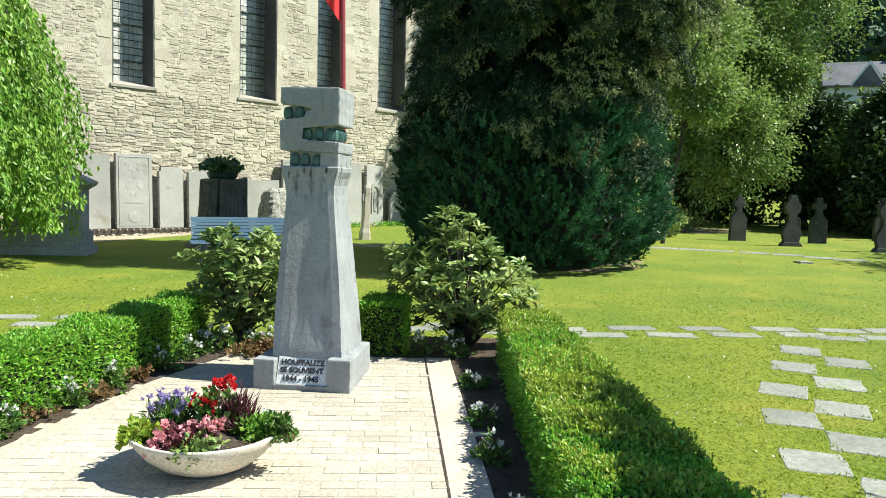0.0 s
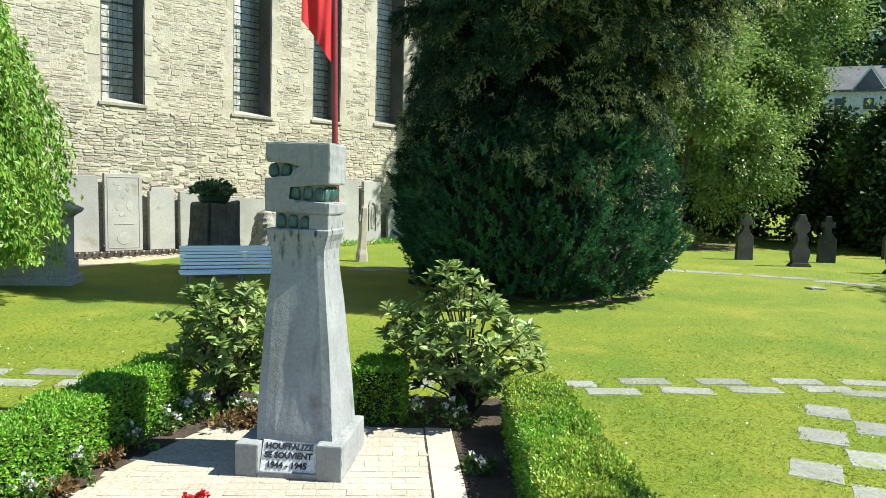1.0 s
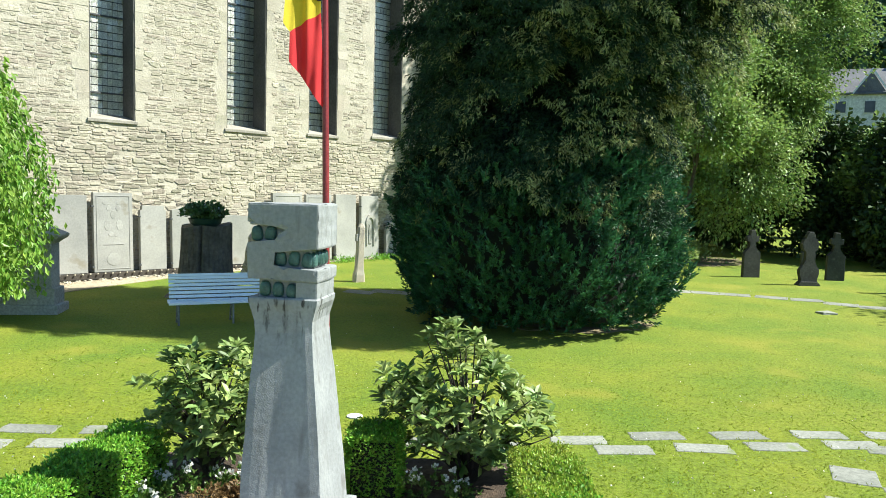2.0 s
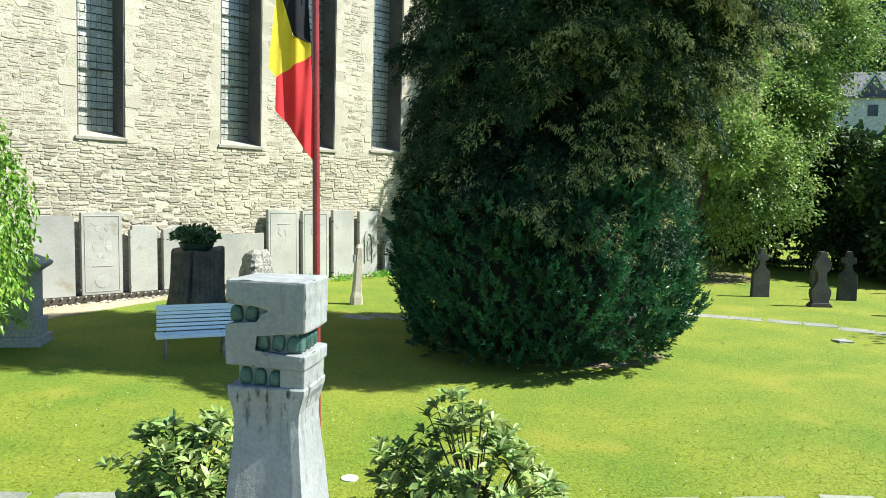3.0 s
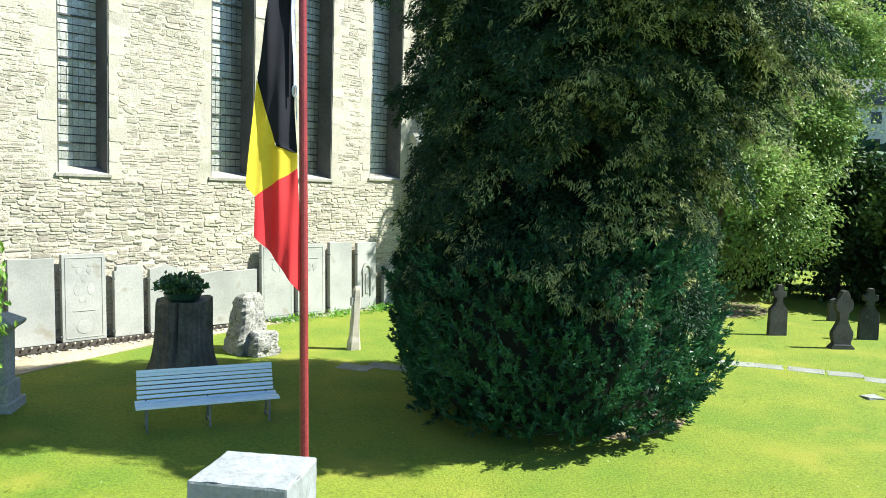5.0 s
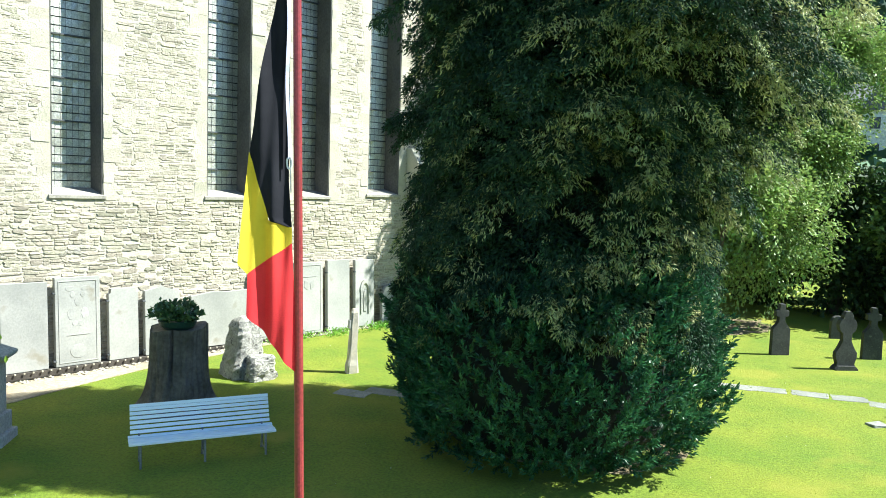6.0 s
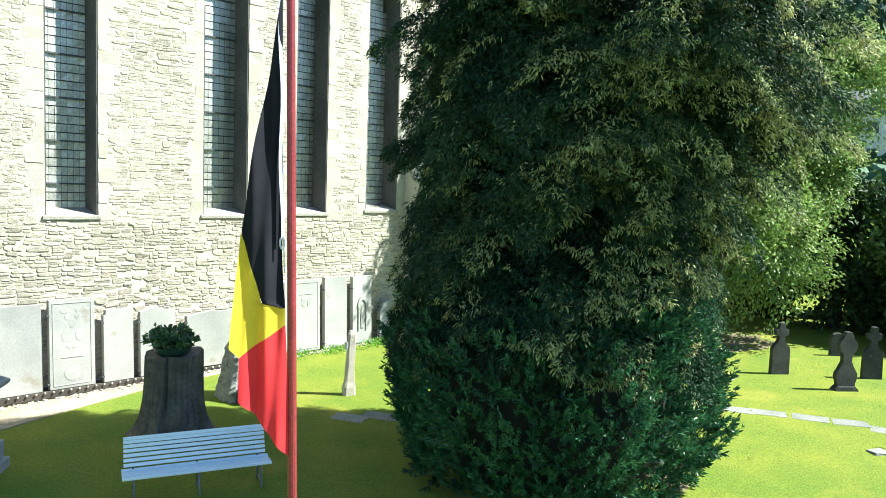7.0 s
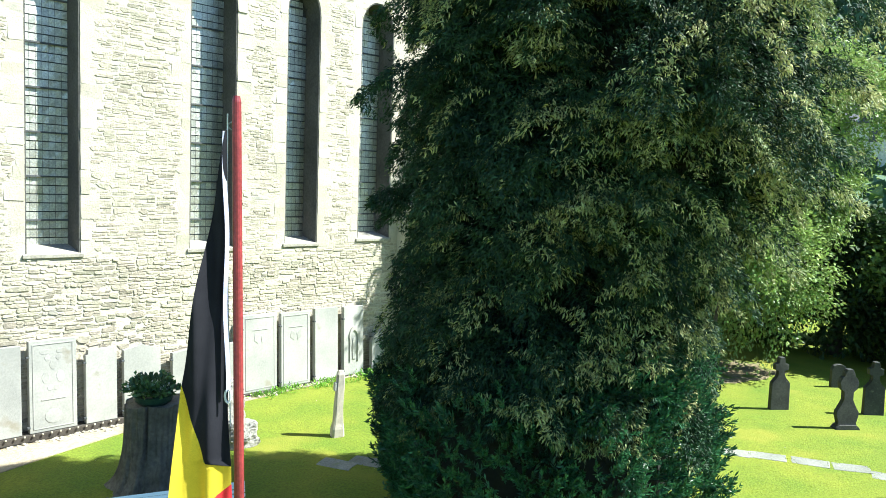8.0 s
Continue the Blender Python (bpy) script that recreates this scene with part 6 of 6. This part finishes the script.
    tagged(part("edge_grass", mesh_np("edge_grass", vt, ft), M["blade"]), "longer grass tufts along the stepping stones", "grass", kind="stuff")
    # daisies and clover
    m = 900
    k = RNG.choice(n, m)
    p = np.c_[x[k], y[k], z[k] + 0.035]
    v, f = leaves(p, np.tile([0, 0, 0.1], (m, 1)), 0.016, 0.008, 1.0)
    tagged(part("daisies", mesh_np("daisies", v, f), M["daisy"]), "tiny white daisies scattered in the lawn", "flowers", kind="stuff")


build_grass()

# ---- pavers, piece by piece ----


def inside(x, y, poly):
    hit = False
    for (ax, ay), (bx, by) in zip(poly, poly[1:] + poly[:1]):
        if (ay > y) != (by > y) and x < (bx - ax) * (y - ay) / (by - ay) + ax:
            hit = not hit
    return hit


def build_pavers():
    ground = bpy.data.objects["pavement"]
    kinds = []
    for k in range(6):
        kinds.append(mesh_bm("paver", box_bm(-0.098, 0.098, -0.048, 0.048, -0.03, 0.012, 0.004, rough=0.0012)))
        kinds[-1].materials.append(M["paver"])
    rest = bmesh.new()
    count = 0
    spots = []
    for j in range(50):
        for i in range(-18, 10):
            lx, ly = i * 0.203 + (0.1 if j % 2 else 0), j * 0.103
            px, py = -0.2 + lx * math.cos(0.06) + ly * -math.sin(0.06), 2.05 + lx * math.sin(0.06) + ly * math.cos(0.06)
            if inside(px, py, PLOT) and (inside(px + 0.09, py, PLOT) or RNG.uniform() < 0.3):
                spots.append((px, py))
    spots.sort(key=lambda p: abs(p[1] - 5.2) + 0.3 * abs(p[0] + 0.5))
    for px, py in spots:
        m = Matrix.Translation((px, py, level(py) + 0.008 + RNG.normal(0, 0.0012))) @ pose(0, 0, 0, 1.4 + RNG.normal(0, 0.25), RNG.normal(0, 0.25), math.degrees(0.06) + RNG.normal(0, 0.5))
        if count < 300:
            part("paver", kinds[count % 6], None, ground, m=m)
            count += 1
        else:
            own = bmesh.new()
            own.from_mesh(kinds[int(RNG.integers(6))])
            own.transform(m)
            tmp = bpy.data.meshes.new("t")
            own.to_mesh(tmp)
            own.free()
            rest.from_mesh(tmp)
            bpy.data.meshes.remove(tmp)
    ob = part("pavers", rest, M["paver"], ground)
    tagged(ob, kind="stuff")


build_pavers()

# ---- stones of the church wall ----


def build_wall_stones():
    quoins = []
    for u0, u1, zs in WINDOWS:
        for side in (-1, 1):
            z = zs - 0.12
            while z < APEX - 0.2:
                hh = RNG.uniform(0.26, 0.5)
                ww = 0.25 * RNG.uniform(0.8, 1.25)
                e = u0 if side < 0 else u1
                ww *= RNG.choice((0.7, 1.0, 1.5), p=(0.3, 0.45, 0.25))
                quoins.append((e - ww if side < 0 else e, e if side < 0 else e + ww, z, min(z + hh, APEX)))
                z += hh
        quoins.append((u0 - 0.05, u1 + 0.05, APEX - 0.02, APEX + 0.28))

    def covered(u, z):
        for u0, u1, zs in WINDOWS:
            if u0 < u < u1 and zs - 0.1 < z < SPRING:
                return True
            if z >= SPRING and ((u - (u0 + u1) / 2) / ((u1 - u0) / 2)) ** 2 + ((z - SPRING) / (APEX - SPRING)) ** 2 < 1:
                return True
        return any(a < u < b and q0 < z < q1 for a, b, q0, q1 in quoins)

    stones = []

    def split(a, b, z0, z1):
        """Cuts a field of wall again and again, until the pieces have the size of rubble stones."""
        w, h = b - a, z1 - z0
        if h > RNG.uniform(0.07, 0.20) and (h / w > 0.17 or RNG.uniform() < 0.75):
            k = z0 + h * RNG.uniform(0.32, 0.68)
            split(a, b, z0, k)
            split(a, b, k, z1)
        elif w > RNG.uniform(0.16, 0.60):
            k = a + w * RNG.uniform(0.3, 0.7)
            split(a, k, z0, z1)
            split(k, b, z0, z1)
        else:
            c, m = (a + b) / 2, (z0 + z1) / 2
            if covered(c, m):
                return
            for _ in range(12):
                if covered(a + 0.005, m):
                    a += (c - a) * 0.2
                if covered(b - 0.005, m):
                    b -= (b - c) * 0.2
            stones.append((a, b, z0, z1, 0))

    z = 0.15
    while z < 11.2:
        dz = RNG.choice((0.10, 0.16, 0.22, 0.32, 0.42), p=(0.2, 0.25, 0.25, 0.2, 0.1)) * RNG.uniform(0.9, 1.1)
        u = -4.4 - RNG.uniform(0, 0.5)
        while u < 11.4:
            du = RNG.uniform(0.3, 1.2)
            split(u, u + du, z, z + dz)
            u += du
        z += dz

    # where the pointing has been smeared over the stones, more so high up
    mid = np.array([((a + b) / 2, 0.0, (z0 + z1) / 2) for a, b, z0, z1, _ in stones])
    smear = lumpy(mid * [1.0, 1.0, 1.6], 0.55, 91) + 0.5 * lumpy(mid, 0.22, 92)
    chance = np.where(mid[:, 2] > 3.8, np.clip(0.04 + 0.17 * smear, 0.02, 0.42), np.clip(0.05 + 0.10 * smear, 0.02, 0.25))
    stones = [st for st, c, r in zip(stones, chance, RNG.uniform(0, 1, len(stones))) if r > c]
    stones += [(*q, 1) for q in quoins]

    def shape(w, h, proud, gap, jit):
        """A stone with an uneven five- to eight-sided face and chipped edges."""
        w2, h2 = w / 2 - gap, h / 2 - gap
        cut = min(w2, h2)
        jit = min(jit, 0.30 * cut)
        pts = []
        for sx, sz in ((-1, -1), (1, -1), (1, 1), (-1, 1)):
            k = RNG.uniform(0.15, 0.75, 2) * np.array([1.0, 1.8]) * cut if h < 0.2 else np.array([0.02, 0.02])
            if sx * sz > 0:
                pts += [(sx * w2, sz * (h2 - k[0])), (sx * (w2 - k[1]), sz * h2)]
            else:
                pts += [(sx * (w2 - k[1]), sz * h2), (sx * w2, sz * (h2 - k[0]))]
        pts = [(x + RNG.normal(0, jit), zz + RNG.normal(0, jit)) for x, zz in pts]
        turn = RNG.normal(0, 0.035) if h < 0.2 else 0.0
        pts = [(x - turn * zz, zz + turn * x) for x, zz in pts]
        tilt = RNG.normal(0, 0.10, 2)
        v = [(x * 0.99, 0.006 - proud * 0.2, zz * 0.97) for x, zz in pts]
        q = (0.99, 0.985) if h > 0.2 else (0.93, 0.80)
        v += [(x * q[0], -proud - tilt[0] * x * 0.10 - tilt[1] * zz * 0.3, zz * q[1]) for x, zz in pts]
        n = len(pts)
        f = [(i, (i + 1) % n, n + (i + 1) % n, n + i) for i in range(n)]
        f += [(n, n + i, n + i + 1, n + i + 2) for i in range(1, n - 2, 2)]
        return np.array(v), f

    kinds = []
    for _ in range(14):
        v, f = shape(0.26, 0.09, 0.010, 0.005, 0.008)
        me = mesh_np("stone", v / [0.26, 1, 0.09], f)
        me.materials.append(M["rubble"])
        kinds.append(me)
    V, F, A, AF = [], [], [], []
    singles = 0
    off = offa = 0
    for a, b, z0, z1, dressed in stones:
        cu, cz, w, h = (a + b) / 2, (z0 + z1) / 2, b - a, z1 - z0
        wob = 0.022 * math.sin(cu * 1.7 + cz * 0.9) + 0.016 * math.sin(cu * 4.1 - cz * 2.3)
        if not dressed and -0.8 < cu < 3.2 and 2.45 < cz < 3.6 and singles < 300:
            m = pose(cu, 0, cz + wob, 0, RNG.normal(0, 1.8), 0) @ Matrix.Diagonal((w, RNG.uniform(0.5, 2.0), h, 1))
            part("stone", kinds[singles % 14], None, wall_church, m=m)
            singles += 1
            continue
        v, f = shape(w, h, (RNG.uniform(0.002, 0.022) if cz < 3.75 else RNG.uniform(0.0, 0.011)) if not dressed else RNG.uniform(0.0, 0.004), RNG.uniform(0.002, 0.009) if not dressed else 0.001, 0.018 if not dressed else 0.005)
        v = v + [cu, 0, cz + (0 if dressed else wob)]
        if dressed:
            A.append(v)
            AF += [tuple(i + offa for i in q) for q in f]
            offa += len(v)
        else:
            V.append(v)
            F += [tuple(i + off for i in q) for q in f]
            off += len(v)
    tagged(part("rubble_stones", mesh_np("rubble_stones", np.concatenate(V), F), M["rubble"], wall_church, "pale uneven rubble stones"), kind="stuff")
    tagged(part("dressed_stones", mesh_np("dressed_stones", np.concatenate(A), AF), M["ashlar"], wall_church, "pale dressed stones round the windows"), kind="stuff")


build_wall_stones()
